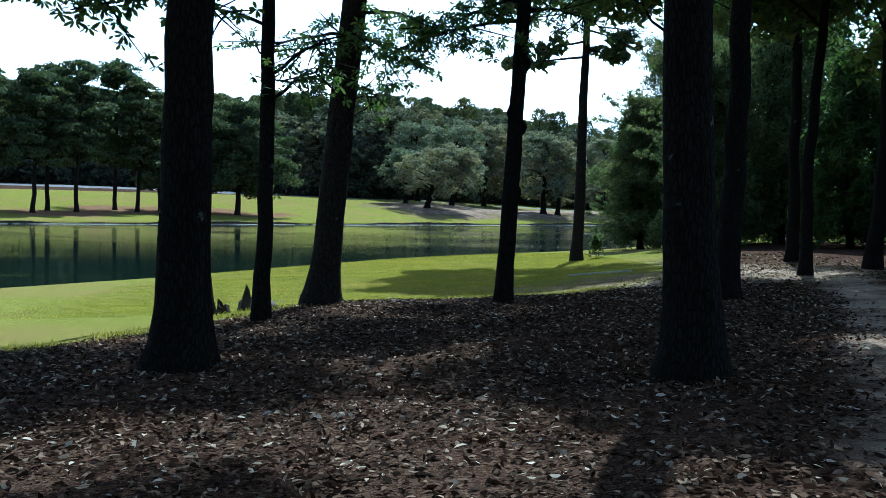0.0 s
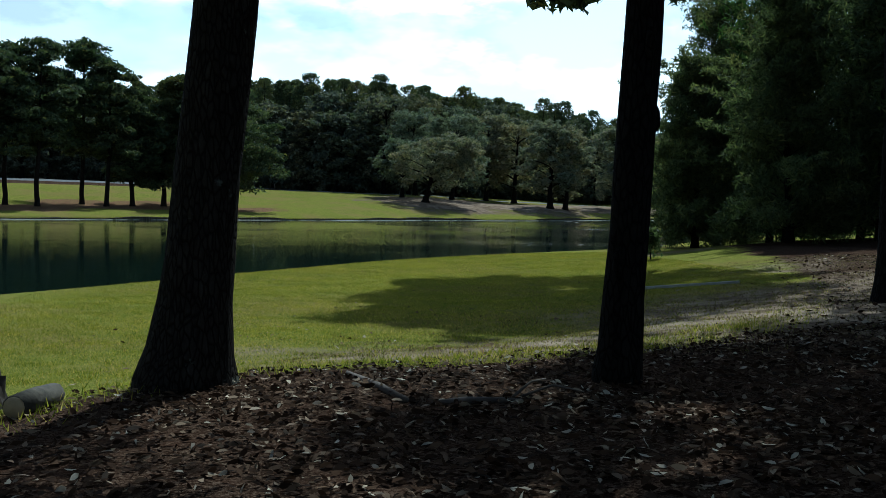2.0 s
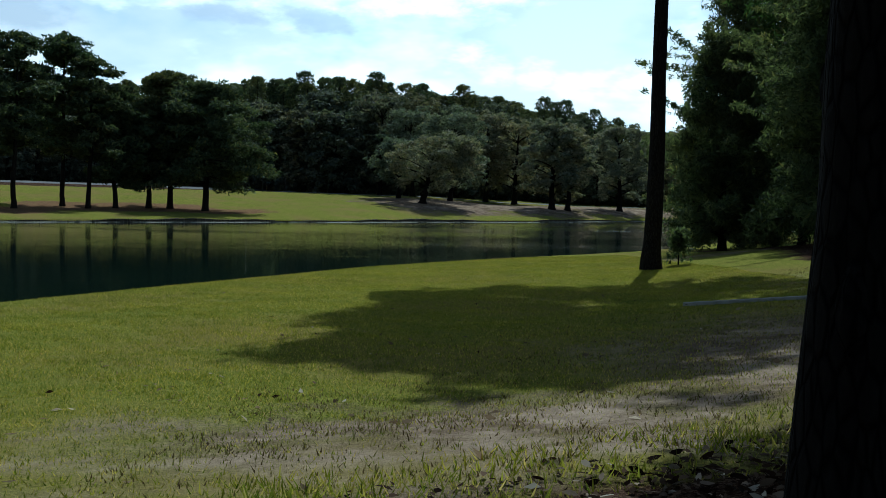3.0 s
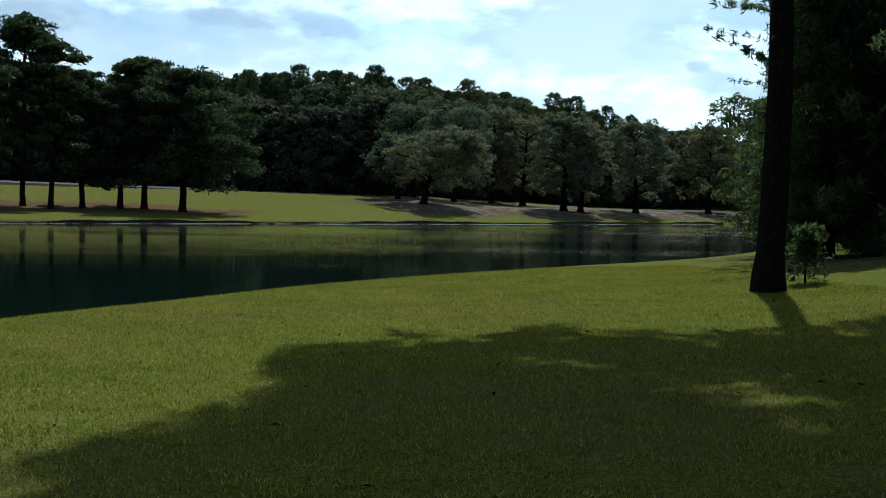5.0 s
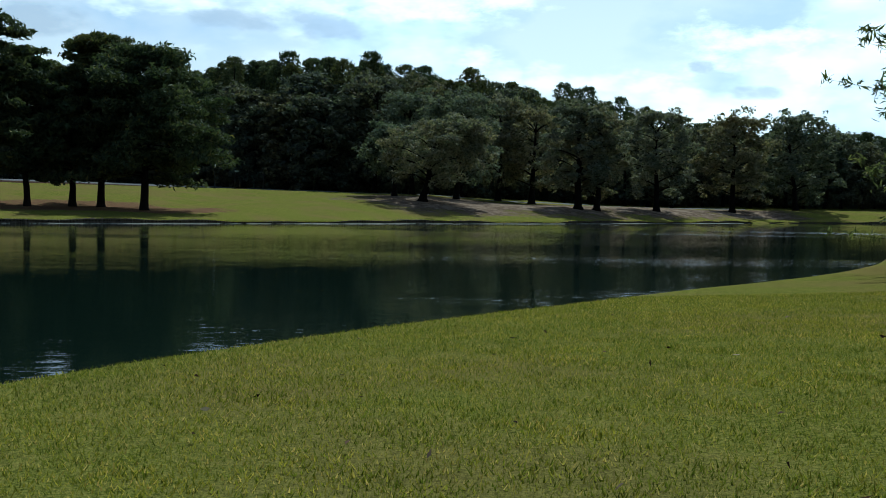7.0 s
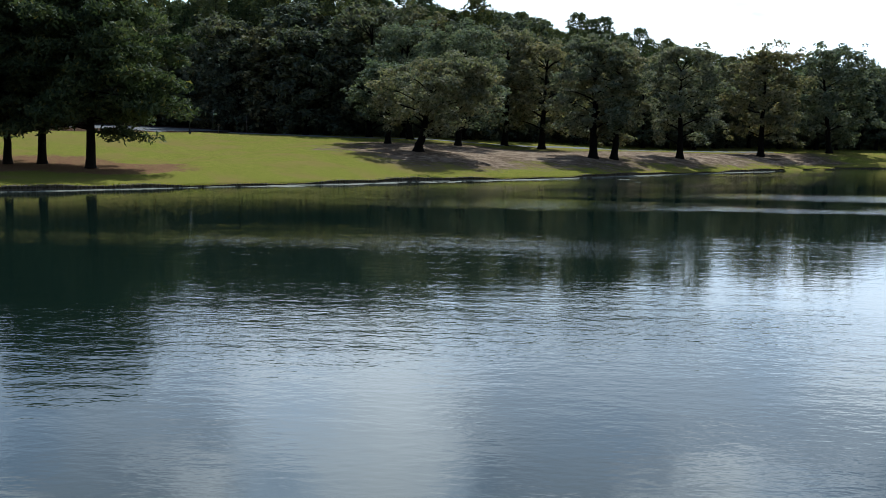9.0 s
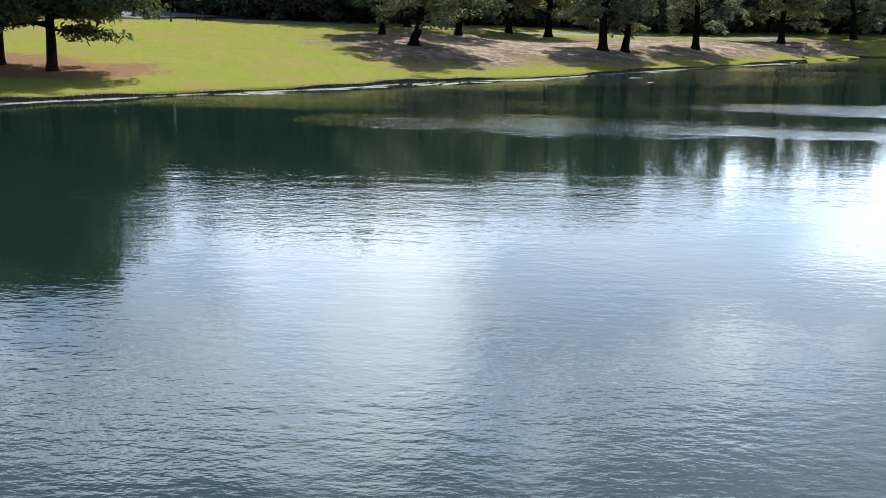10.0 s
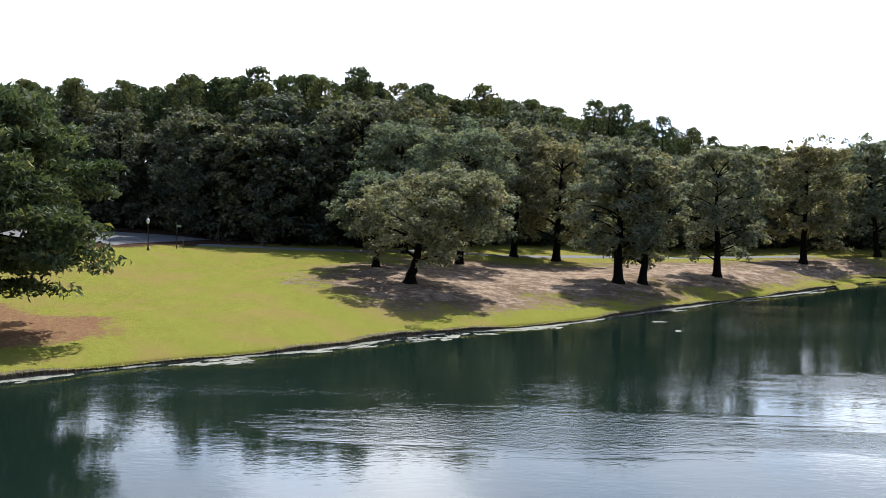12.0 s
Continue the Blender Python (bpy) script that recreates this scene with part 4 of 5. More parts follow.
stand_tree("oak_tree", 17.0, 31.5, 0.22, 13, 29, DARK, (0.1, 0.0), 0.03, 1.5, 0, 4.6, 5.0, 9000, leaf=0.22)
# next four stand out of view, added so their crowns shade the wood floor
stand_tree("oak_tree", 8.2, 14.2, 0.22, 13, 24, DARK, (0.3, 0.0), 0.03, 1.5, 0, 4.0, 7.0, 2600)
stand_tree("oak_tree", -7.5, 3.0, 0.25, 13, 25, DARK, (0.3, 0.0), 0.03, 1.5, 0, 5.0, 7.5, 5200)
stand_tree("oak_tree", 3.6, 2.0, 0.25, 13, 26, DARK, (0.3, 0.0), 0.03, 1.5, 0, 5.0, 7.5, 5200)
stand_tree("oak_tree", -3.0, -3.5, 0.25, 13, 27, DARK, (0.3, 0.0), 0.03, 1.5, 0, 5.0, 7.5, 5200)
pine_tree("pine_tree", 6.05, 45.3, 21.5, 0.265, 31, "tall straight pine with pale bark at the edge of the lawn", 0.535, 5.1, 24000, 0.25, (0.4, 0.0), tiers=17, peak=0.4, shift=(-0.5, -0.4), low_boughs=((-3.3, -0.3, 8.6), (-2.2, 0.5, 9.3), (1.6, -0.4, 9.0), (2.4, 0.3, 9.8)))

# ---- leafy thicket beside the lawn ----
dense_tree("sapling", 7.1, 46.4, 0.85, 0.4, 0.02, 48, "small pale-leaved sapling beside a pine trunk", 0.1, 700, 0.09, M_CYPRESS, "", 0.2, 1.8, "sapling")
THICK = "dense leafy tree with feathery foliage down to the ground"
# from the sixth tree on, thicket shade is put into a darker leaf colour
for k, (x, y, h, w) in enumerate([(14.5, 65.0, 13.0, 3.9), (10.8, 55.0, 8.0, 3.0), (15.6, 57.5, 15.5, 4.2), (13.0, 49.5, 9.5, 3.4), (17.5, 52.0, 13.0, 4.4), (16.0, 61.0, 15.0, 4.6), (17.8, 44.0, 8.0, 3.0), (22.0, 47.5, 13.0, 4.6), (24.0, 40.0, 9.0, 3.6), (27.5, 44.0, 14.0, 5.0), (22.5, 33.5, 8.0, 3.4), (31.0, 36.0, 13.0, 5.0), (27.0, 55.0, 15.0, 5.0), (21.0, 74.0, 14.0, 4.6), (20.5, 25.5, 8.0, 3.6), (19.0, 57.5, 14.5, 4.6), (25.0, 67.0, 15.0, 5.0), (30.5, 50.0, 13.0, 5.0)]):
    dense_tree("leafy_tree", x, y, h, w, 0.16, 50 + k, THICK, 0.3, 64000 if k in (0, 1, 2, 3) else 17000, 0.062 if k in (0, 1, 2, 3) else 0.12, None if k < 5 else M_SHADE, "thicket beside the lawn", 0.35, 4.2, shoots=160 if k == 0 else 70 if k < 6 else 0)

# ---- trees on the far shore ----
broad_tree("oak_tree", -2.4, 153.6, 9.2, 6.6, 0.42, 71, "spreading grey-green oak with a low wide crown on bare soil", 2.2, 25000, 0.21, group="trees on the far shore", offset=(4.2, 0))
broad_tree("oak_tree", -6.1, 163.0, 8.8, 4.3, 0.30, 72, "small rounded grey-green oak beside a larger one", 2.8, 15000, 0.21, group="trees on the far shore")
broad_tree("oak_tree", 1.5, 172.0, 13.5, 6.4, 0.36, 69, "tall grey-green tree behind a spreading oak", 2.6, 18000, 0.22, group="trees on the far shore")
broad_tree("oak_tree", -4.5, 179.0, 14.0, 6.0, 0.36, 68, "tall grey-green tree behind a spreading oak", 2.6, 14000, 0.24, group="trees on the far shore")
broad_tree("oak_tree", 16.4, 165.0, 13.0, 5.0, 0.45, 73, "upright dark green tree, one of a close pair", 2.2, 20000, 0.21, group="trees on the far shore", forks=2)
broad_tree("oak_tree", 18.9, 166.4, 12.4, 4.6, 0.38, 74, "upright dark green tree, one of a close pair", 2.0, 18000, 0.21, group="trees on the far shore")
broad_tree("oak_tree", 28.5, 177.0, 13.6, 5.8, 0.40, 75, "round green tree with drooping low branches", 2.2, 20000, 0.22, group="trees on the far shore")
broad_tree("oak_tree", 12.4, 186.0, 13.8, 6.0, 0.45, 76, "broad green tree on a shaded sandy slope", 2.6, 14000, 0.25, group="trees on the far shore")
broad_tree("oak_tree", 7.6, 187.0, 15.0, 6.0, 0.40, 77, "broad green tree on a shaded sandy slope", 2.6, 14000, 0.25, group="trees on the far shore")
broad_tree("oak_tree", 46.0, 203.0, 15.5, 7.0, 0.45, 78, "broad green tree near the water's edge", 2.2, 18000, 0.31, group="trees on the far shore")
broad_tree("oak_tree", 60.0, 214.0, 16.5, 7.5, 0.45, 79, "broad green tree near the water's edge", 2.0, 15000, 0.34, group="trees on the far shore")
for k, ((x, y), h, w) in enumerate(zip(PINES, (12.8, 12.0, 15.6, 14.4), (3.8, 3.4, 4.6, 7.0))):
    plated_pine("pine_tree", x, y, h, 0.28 + 0.03 * k, 81 + k, "full dark pine standing in red-brown pine straw", 0.19, w, (24000, 20000, 32000, 52000)[k], (0.25, 0.25, 0.24, 0.21)[k], (-0.2 if k < 3 else 0.3, 0), "pines on the far lawn", (52, 44, 60, 84)[k])
for k, (x, y, h, w) in enumerate([(-40.6, 125.0, 18.4, 5.2), (-42.5, 117.2, 17.5, 4.4), (-45.5, 112.0, 16.0, 4.6), (-46.0, 117.5, 17.0, 4.4), (-37.5, 124.0, 16.0, 4.2), (-52.0, 112.0, 16.0, 5.0), (-56.0, 104.0, 16.0, 5.0)]):
    plated_pine("pine_tree", x, y, h, 0.27, 91 + k, "tall dark pine in a group on the far lawn", 0.34, w, 15000, 0.24, (0.3, 0), "pines on the far lawn", 40)

# ---- woodland on the rise behind ----
wood_rng = np.random.RandomState(5)
kinds = [pine_tree("pine_tree", 0, 262, 19.2, 0.24, 201, "slender tall pine in the dark woodland", 0.46, 2.5, 3400, 0.19, (0.3, 0), "woodland on the rise", 14, None, None, 0.3, 0.68, 0.08, 230),
         pine_tree("pine_tree", 8, 262, 19.8, 0.26, 202, "slender tall pine in the dark woodland", 0.5, 2.6, 3400, 0.19, (-0.4, 0.2), "woodland on the rise", 14, None, None, 0.3, 0.68, 0.08, 230),
         pine_tree("pine_tree", -8, 262, 18.6, 0.24, 203, "slender tall pine in the dark woodland", 0.42, 2.6, 3400, 0.19, (0.1, 0.2), "woodland on the rise", 14, None, None, 0.25, 0.68, 0.08, 230),
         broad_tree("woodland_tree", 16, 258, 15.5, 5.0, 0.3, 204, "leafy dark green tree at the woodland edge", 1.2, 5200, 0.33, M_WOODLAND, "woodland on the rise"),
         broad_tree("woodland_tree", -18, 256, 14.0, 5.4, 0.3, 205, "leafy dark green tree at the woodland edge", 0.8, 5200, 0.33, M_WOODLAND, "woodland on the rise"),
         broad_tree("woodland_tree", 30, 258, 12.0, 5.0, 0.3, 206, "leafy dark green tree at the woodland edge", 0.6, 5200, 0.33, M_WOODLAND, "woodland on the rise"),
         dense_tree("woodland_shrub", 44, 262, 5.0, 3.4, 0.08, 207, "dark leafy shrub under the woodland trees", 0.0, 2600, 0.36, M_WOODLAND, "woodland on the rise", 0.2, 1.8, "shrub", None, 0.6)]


def wood_copy(k, x, y, scale):
    m = pose(x, y, height(x, y) - 0.1, 0, 0, wood_rng.uniform(0, 360))
    c = copy_thing(kinds[k], m)
    c.scale = (scale, scale, scale * wood_rng.uniform(0.97, 1.03))


RIM = [(-98, 172), (-75, 190), (-54, 204), (-38, 203), (-24, 186), (-9, 184), (2, 196), (14, 208), (30, 214), (48, 222), (66, 228), (104, 238)]
for back, step, low_, high_ in ((2, 4.4, 0.85, 1.2), (9, 4.8, 0.95, 1.2)):
    for x, y in curve(RIM, lambda p: step):
        grown = float(np.interp(x, (-60, -28, -20, 4, 14, 36, 60), (0.95, 0.95, 1.08, 1.06, 1.0, 0.9, 0.85)))
        wood_copy(3 + wood_rng.randint(3), x - 0.3 * back + wood_rng.normal() * 1.2, y + back + wood_rng.normal() * 1.4, grown * wood_rng.uniform(low_, high_))
for x, y in curve(RIM, lambda p: 3.8):
    wood_copy(6, x - 1.5 + wood_rng.normal() * 0.8, y + 5 + wood_rng.normal() * 0.8, wood_rng.uniform(0.8, 1.3))
for back in (15, 24):
    for x, y in curve(RIM, lambda p: 6.0):
        wood_copy(6, x - 0.3 * back + wood_rng.normal(), y + back + wood_rng.normal(), wood_rng.uniform(1.5, 2.2))
far_pines = []
for ring, step in ((12, 3.2), (16, 3.0), (20, 2.9), (25, 2.8), (31, 2.8)):
    for x, y in curve(RIM, lambda p: step):
        px, py = x - 0.3 * ring + wood_rng.normal() * 1.5, y + ring + wood_rng.normal() * 1.8
        crest = float(np.interp(px, (-120, -60, -31, -17, 5, 20, 30, 38, 43, 70, 150), (25.6, 24.6, 24.0, 23.8, 23.6, 23.0, 22.2, 20.4, 18.0, 17.5, 17.5)))
        place = (wood_rng.randint(3), px, py, (crest - height(px, py)) / 19.0 * wood_rng.uniform(0.96, 1.01))
        if ring < 20:
            wood_copy(*place)
        else:
            far_pines.append(place)


def far_woodland(places):
    """The crowds of pines behind the first rows, all in one mesh."""
    verts, loops, starts, slots, base, total = [], [], [], [], 0, 0
    for k, x, y, scale in places:
        w, z0 = wood_rng.uniform(0, 2 * math.pi), height(x, y) - 0.1
        c, s = math.cos(w) * scale, math.sin(w) * scale
        for ob in kinds[k].children:
            me = ob.data
            co = np.empty(3 * len(me.vertices))
            me.vertices.foreach_get("co", co)
            co = co.reshape(-1, 3)
            li, ls = np.empty(len(me.loops), dtype=np.int32), np.empty(len(me.polygons), dtype=np.int32)
            me.loops.foreach_get("vertex_index", li)
            me.polygons.foreach_get("loop_start", ls)
            starts.append(ls + total)
            total += len(li)
            verts.append(np.stack([x + co[:, 0] * c - co[:, 1] * s, y + co[:, 0] * s + co[:, 1] * c, z0 + co[:, 2] * scale], 1))
            loops.append(li + base)
            slots.append(np.full(len(ls), 1 if me.materials[0] == M_PINE_BARK else 0, dtype=np.int32))
            base += len(co)
    v, l, p, m = (np.concatenate(q) for q in (verts, loops, starts, slots))
    me = bpy.data.meshes.new("far_woodland")
    me.vertices.add(len(v))
    me.vertices.foreach_set("co", v.reshape(-1))
    me.loops.add(len(l))
    me.loops.foreach_set("vertex_index", l.astype(np.int32))
    me.polygons.add(len(p))
    me.polygons.foreach_set("loop_start", p.astype(np.int32))
    me.polygons.foreach_set("material_index", m)
    me.update(calc_edges=True)
    me.materials.append(M_NEEDLE)
    me.materials.append(M_PINE_BARK)
    tagged(new("far_woodland", me), "dark crowded pines filling the rise behind the lawn", "woodland", kind="stuff")


far_woodland(far_pines)


# ---- far lane, lamp and posts ----
def strip(name, pts, width, mat, lift, label, category):
    line = curve(pts, lambda p: 1.2)
    d = np.gradient(line, axis=0)
    nrm = np.stack([-d[:, 1], d[:, 0]], 1) / np.linalg.norm(d, axis=1)[:, None]
    cols = [line + nrm * width * f for f in np.linspace(-0.5, 0.5, 9)]
    g = np.stack(cols, 1)
    z = land(g[..., 0].ravel(), g[..., 1].ravel())[0].reshape(g.shape[:2]) + lift
    z[:, 0] -= lift + 0.08
    z[:, -1] -= lift + 0.08
    n, m = z.shape
    idx = np.arange(n * m).reshape(n, m)
    f = np.stack([idx[:-1, :-1], idx[:-1, 1:], idx[1:, 1:], idx[1:, :-1]], -1).reshape(-1, 4)
    ob = mesh_object(name, np.stack([g[..., 0].ravel(), g[..., 1].ravel(), z.ravel()], 1).tolist(), f[:, ::-1].tolist(), mat, smooth=True)
    return tagged(ob, label, category, kind="structure")


strip("road", [(-110, 158), (-75, 178), (-52, 188), (-40, 188), (-31, 183)], 17.0, M_ASPHALT, 0.06, "worn grey asphalt lane in front of the woodland", "road")
strip("path", [(-27, 180), (-14, 179), (-2, 183), (12, 190), (30, 201), (50, 212)], 2.6, M_ASPHALT, 0.05, "narrow grey path along the woodland edge", "path")


def street_lamp(x, y):
    t = root("street_lamp", x, y, height(x, y), "black park lamp post with a white acorn globe", "street lamp")
    s = Shape()
    s.lathe([(0.14, -0.1), (0.14, 0.12), (0.10, 0.2), (0.065, 0.45), (0.05, 0.6), (0.042, 2.55), (0.07, 2.6), (0.09, 2.66)], 12)
    s.object("post", M_METAL, t)
    g = Shape()
    g.lathe([(0.08, 2.66), (0.15, 2.78), (0.17, 2.95), (0.13, 3.12), (0.05, 3.22)], 14)
    g.object("globe", M_GLOBE, t, "white milk-glass globe")
    c = Shape()
    c.lathe([(0.06, 3.21), (0.05, 3.25), (0.015, 3.33)], 10)
    c.object("finial", M_METAL, t)


street_lamp(-29.6, 170.5)


def sign_post(x, y, h, plate=True):
    t = root("sign_post", x, y, height(x, y), "thin dark sign post beside the lane" if plate else "short wooden marker post beside the lane", "sign post")
    s = Shape()
    s.tube([(0, 0, -0.2), (0, 0, h * 0.5), (0.01, 0, h)], [0.045, 0.04, 0.04], 8)
    s.object("post", M_METAL if plate else M_WOOD, t)
    if plate:
        p = Shape()
        p.box((0.02, -0.055, h - 0.5), (0.5, -0.04, h - 0.28))
        p.object("plate", M_SIGN, t, "pale green sign plate", False)


sign_post(-27.7, 173.8, 2.7)
sign_post(-27.1, 174.1, 1.0, False)
sign_post(-25.4, 182.0, 2.2, False)


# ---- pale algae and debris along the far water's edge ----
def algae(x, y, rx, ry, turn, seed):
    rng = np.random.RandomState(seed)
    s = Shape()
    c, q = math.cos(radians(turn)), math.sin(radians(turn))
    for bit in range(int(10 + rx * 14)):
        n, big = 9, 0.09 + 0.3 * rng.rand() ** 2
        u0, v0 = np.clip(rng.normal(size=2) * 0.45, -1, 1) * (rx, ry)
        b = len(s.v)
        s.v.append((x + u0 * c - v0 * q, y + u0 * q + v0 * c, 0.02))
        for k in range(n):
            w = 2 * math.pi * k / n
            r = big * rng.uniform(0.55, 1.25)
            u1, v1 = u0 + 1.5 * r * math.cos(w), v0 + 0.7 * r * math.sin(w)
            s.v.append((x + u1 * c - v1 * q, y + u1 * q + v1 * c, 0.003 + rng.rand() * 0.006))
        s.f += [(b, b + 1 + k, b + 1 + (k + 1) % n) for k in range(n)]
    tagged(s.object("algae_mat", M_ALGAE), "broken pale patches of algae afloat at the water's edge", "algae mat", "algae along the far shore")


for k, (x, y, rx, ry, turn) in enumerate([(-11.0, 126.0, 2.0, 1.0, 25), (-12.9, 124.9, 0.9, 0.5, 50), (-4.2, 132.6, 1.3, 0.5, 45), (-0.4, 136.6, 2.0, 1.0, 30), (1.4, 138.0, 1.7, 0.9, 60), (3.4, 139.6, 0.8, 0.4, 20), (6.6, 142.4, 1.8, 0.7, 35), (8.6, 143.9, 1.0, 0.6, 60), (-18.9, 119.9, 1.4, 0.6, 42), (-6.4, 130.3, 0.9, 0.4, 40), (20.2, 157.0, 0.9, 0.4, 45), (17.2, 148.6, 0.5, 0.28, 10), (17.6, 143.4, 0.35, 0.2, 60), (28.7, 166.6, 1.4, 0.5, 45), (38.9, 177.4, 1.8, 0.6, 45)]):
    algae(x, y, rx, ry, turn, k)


# ---- eroded bank of the far shore ----
def build_bank():
    line = resample(curve(FAR, lambda p: 1.0), 2600, lambda q: np.where((q[:, 0] > -75) & (q[:, 0] < 75), 1.0, 0.001))
    line = line[(line[:, 0] > -74) & (line[:, 0] < 74)]
    d = np.gradient(line, axis=0)
    nrm = np.stack([-d[:, 1], d[:, 0]], 1) / np.linalg.norm(d, axis=1)[:, None]
    s = np.cumsum(np.linalg.norm(d, axis=1))
    rough = 0.05 * np.sin(s * 2.1) + 0.04 * np.sin(s * 5.3 + 1) + 0.035 * g_bank.normal(size=len(s))
    hi = np.clip(0.8 + 0.35 * np.sin(s * 0.21 + 1.0) + 0.2 * np.sin(s * 0.83), 0.45, 1.2)
    ring = ((-0.12, -0.12, 0.0), (-0.04, 0.03, 0.6), (0.03, 0.15, 1.0), (-0.03, 0.24, 0.9), (-0.02, 0.30, 0.8), (0.12, 0.335, 0.3), (0.5, 0.345, 0.0))
    cols = []
    for off, z, k in ring:
        p = line + nrm * (off + rough * k - 0.06)[:, None]
        cols.append(np.column_stack([p, np.full(len(p), z) * np.where(z > 0, hi, 1)]))
    g = np.stack(cols, 1)
    n, m = g.shape[:2]
    idx = np.arange(n * m).reshape(n, m)
    f = np.stack([idx[:-1, :-1], idx[:-1, 1:], idx[1:, 1:], idx[1:, :-1]], -1).reshape(-1, 4)
    ob = mesh_object("bank", g.reshape(-1, 3).tolist(), f[:, ::-1].tolist(), M_SOIL)
    tagged(ob, "low eroded dark earth bank along the pond", "bank", kind="structure")
    pick = g_bank.randint(0, n, 26000)
    o = g_bank.uniform(-0.14, 0.45, len(pick))
    p = line[pick] + nrm[pick] * (o + rough[pick] - 0.02)[:, None]
    z = hi[pick] * (0.30 + 0.04 * np.clip(o / 0.4, 0, 1))
    w, h = g_bank.uniform(0, 6.28, len(pick)), g_bank.uniform(0.05, 0.15, len(pick))
    v = np.empty((len(pick), 3, 3))
    side = np.stack([np.cos(w), np.sin(w)], 1) * 0.025
    v[:, 0] = np.column_stack([p - side, z])
    v[:, 1] = np.column_stack([p + side, z])
    v[:, 2] = np.column_stack([p - nrm[pick] * g_bank.uniform(0.0, 0.12, len(pick))[:, None], z + h * g_bank.uniform(-0.3, 1.0, len(pick))])
    ob = mesh_object("bank_grass", v.reshape(-1, 3).tolist(), np.arange(3 * len(pick)).reshape(-1, 3).tolist(), M_GRASS)
    tagged(ob, "fringe of grass hanging over the eroded bank", "grass", kind="stuff")


def build_shelf():
    line = resample(curve(FAR, lambda p: 1.0), 2600, lambda q: np.where((q[:, 0] > -75) & (q[:, 0] < 45), 1.0, 0.001))
    line = line[(line[:, 0] > -74) & (line[:, 0] < 44)]
    d = np.gradient(line, axis=0)
    nrm = np.stack([-d[:, 1], d[:, 0]], 1) / np.linalg.norm(d, axis=1)[:, None]
    s = np.cumsum(np.linalg.norm(d, axis=1))
    wide = np.clip(0.34 + 0.22 * np.sin(s * 0.31) + 0.16 * np.sin(s * 1.17 + 2) + 0.10 * np.sin(s * 3.9) + 0.07 * g_bank.normal(size=len(s)), 0.0, 0.9)
    cols = []
    for f, z in ((0.0, 0.05), (0.4, 0.034), (0.8, 0.016), (1.0, -0.02)):
        p = line - nrm * (0.04 + wide * f)[:, None]
        cols.append(np.column_stack([p, np.full(len(p), z) + 0.006 * g_bank.normal(size=len(p))]))
    g = np.stack(cols, 1)
    n, m = g.shape[:2]
    idx = np.arange(n * m).reshape(n, m)
    f = np.stack([idx[:-1, :-1], idx[:-1, 1:], idx[1:, 1:], idx[1:, :-1]], -1).reshape(-1, 4)
    ob = mesh_object("shore", g.reshape(-1, 3).tolist(), f.tolist(), M_ALGAE, smooth=True)
    tagged(ob, "narrow pale strip of wet sand and scum under the bank", "shore", kind="structure")


g_bank = np.random.RandomState(21)
build_bank()
build_shelf()


# ---- stumps, logs and fallen branches ----
def split_stump(x, y, r, h, seed, label):
    t = root("stump", x, y, height(x, y), label, "stump")
    rng = np.random.RandomState(seed)
    s, n = Shape(), 14
    tops = [h * (0.38 + 0.62 * max(0.0, math.cos(2 * math.pi * k / n - seed)) ** 3 + 0.2 * max(0.0, math.cos(2 * math.pi * k / n - seed - 2.6)) ** 2) * rng.uniform(0.72, 1.08) for k in range(n)]
    for inner in (1.0, 0.72):
        for f in (0.0, 0.35, 0.7, 1.0):
            for k in range(n):
                w = 2 * math.pi * k / n
                q = r * inner * (1 + 0.55 * (1 - f) ** 2 * inner) * (1 - 0.25 * f) * (1 + rng.normal() * 0.11)
                s.v.append((q * math.cos(w), q * math.sin(w), -0.12 + (tops[k] + 0.12) * f))
    for shell in (0, 1):
        for i in range(3):
            for k in range(n):
                k2, o = (k + 1) % n, shell * 4 * n + i * n
                q = (o + k, o + k2, o + n + k2, o + n + k)
                s.f.append(q if shell == 0 else q[::-1])
    for k in range(n):
        k2 = (k + 1) % n
        s.f.append((3 * n + k, 3 * n + k2, 7 * n + k2, 7 * n + k))
    s.object("wood", M_ROT, t, "", False)
    return t


split_stump(-3.95, 18.3, 0.13, 0.32, 3, "jagged rotten tree stump at the edge of the lawn")
split_stump(-3.64, 18.8, 0.16, 0.52, 5, "hollow dark split stump at the edge of the lawn")


def log(name, pts, radii, label, category="log", bark=M_BARK, cut=True, seed=1, twigs=()):
    x, y = pts[0][0], pts[0][1]
    z0 = height(x, y)
    t = root(name, x, y, z0, label, category)
    loc = [(px - x, py - y, height(px, py) - z0 + r * 0.8 + dz) for (px, py, dz), r in zip(pts, radii)]
    s = Shape()
    s.tube(loc, radii, 12, 0.07, seed)
    for a, b, r in twigs:
        s.tube([(a[0] - x, a[1] - y, height(a[0], a[1]) - z0 + 0.05), ((a[0] + b[0]) / 2 - x, (a[1] + b[1]) / 2 - y, height(b[0], b[1]) - z0 + 0.12), (b[0] - x, b[1] - y, height(b[0], b[1]) - z0 + 0.06 + b[2])], [r, r * 0.8, r * 0.4], 7, 0.1, seed)
    s.object("wood", bark, t)
    if cut:
        for k, e in ((0, 1), (-1, -2)):
            p, q = Vector(loc[k]), Vector(loc[e])
            d = (p - q).normalized()
            c = Shape()
            c.tube([tuple(p + d * 0.001), tuple(p + d * 0.012)], [radii[k] * 0.88, radii[k] * 0.84], 12)
            c.object("cut_end", M_CUT, t, "pale sawn end")
    return t


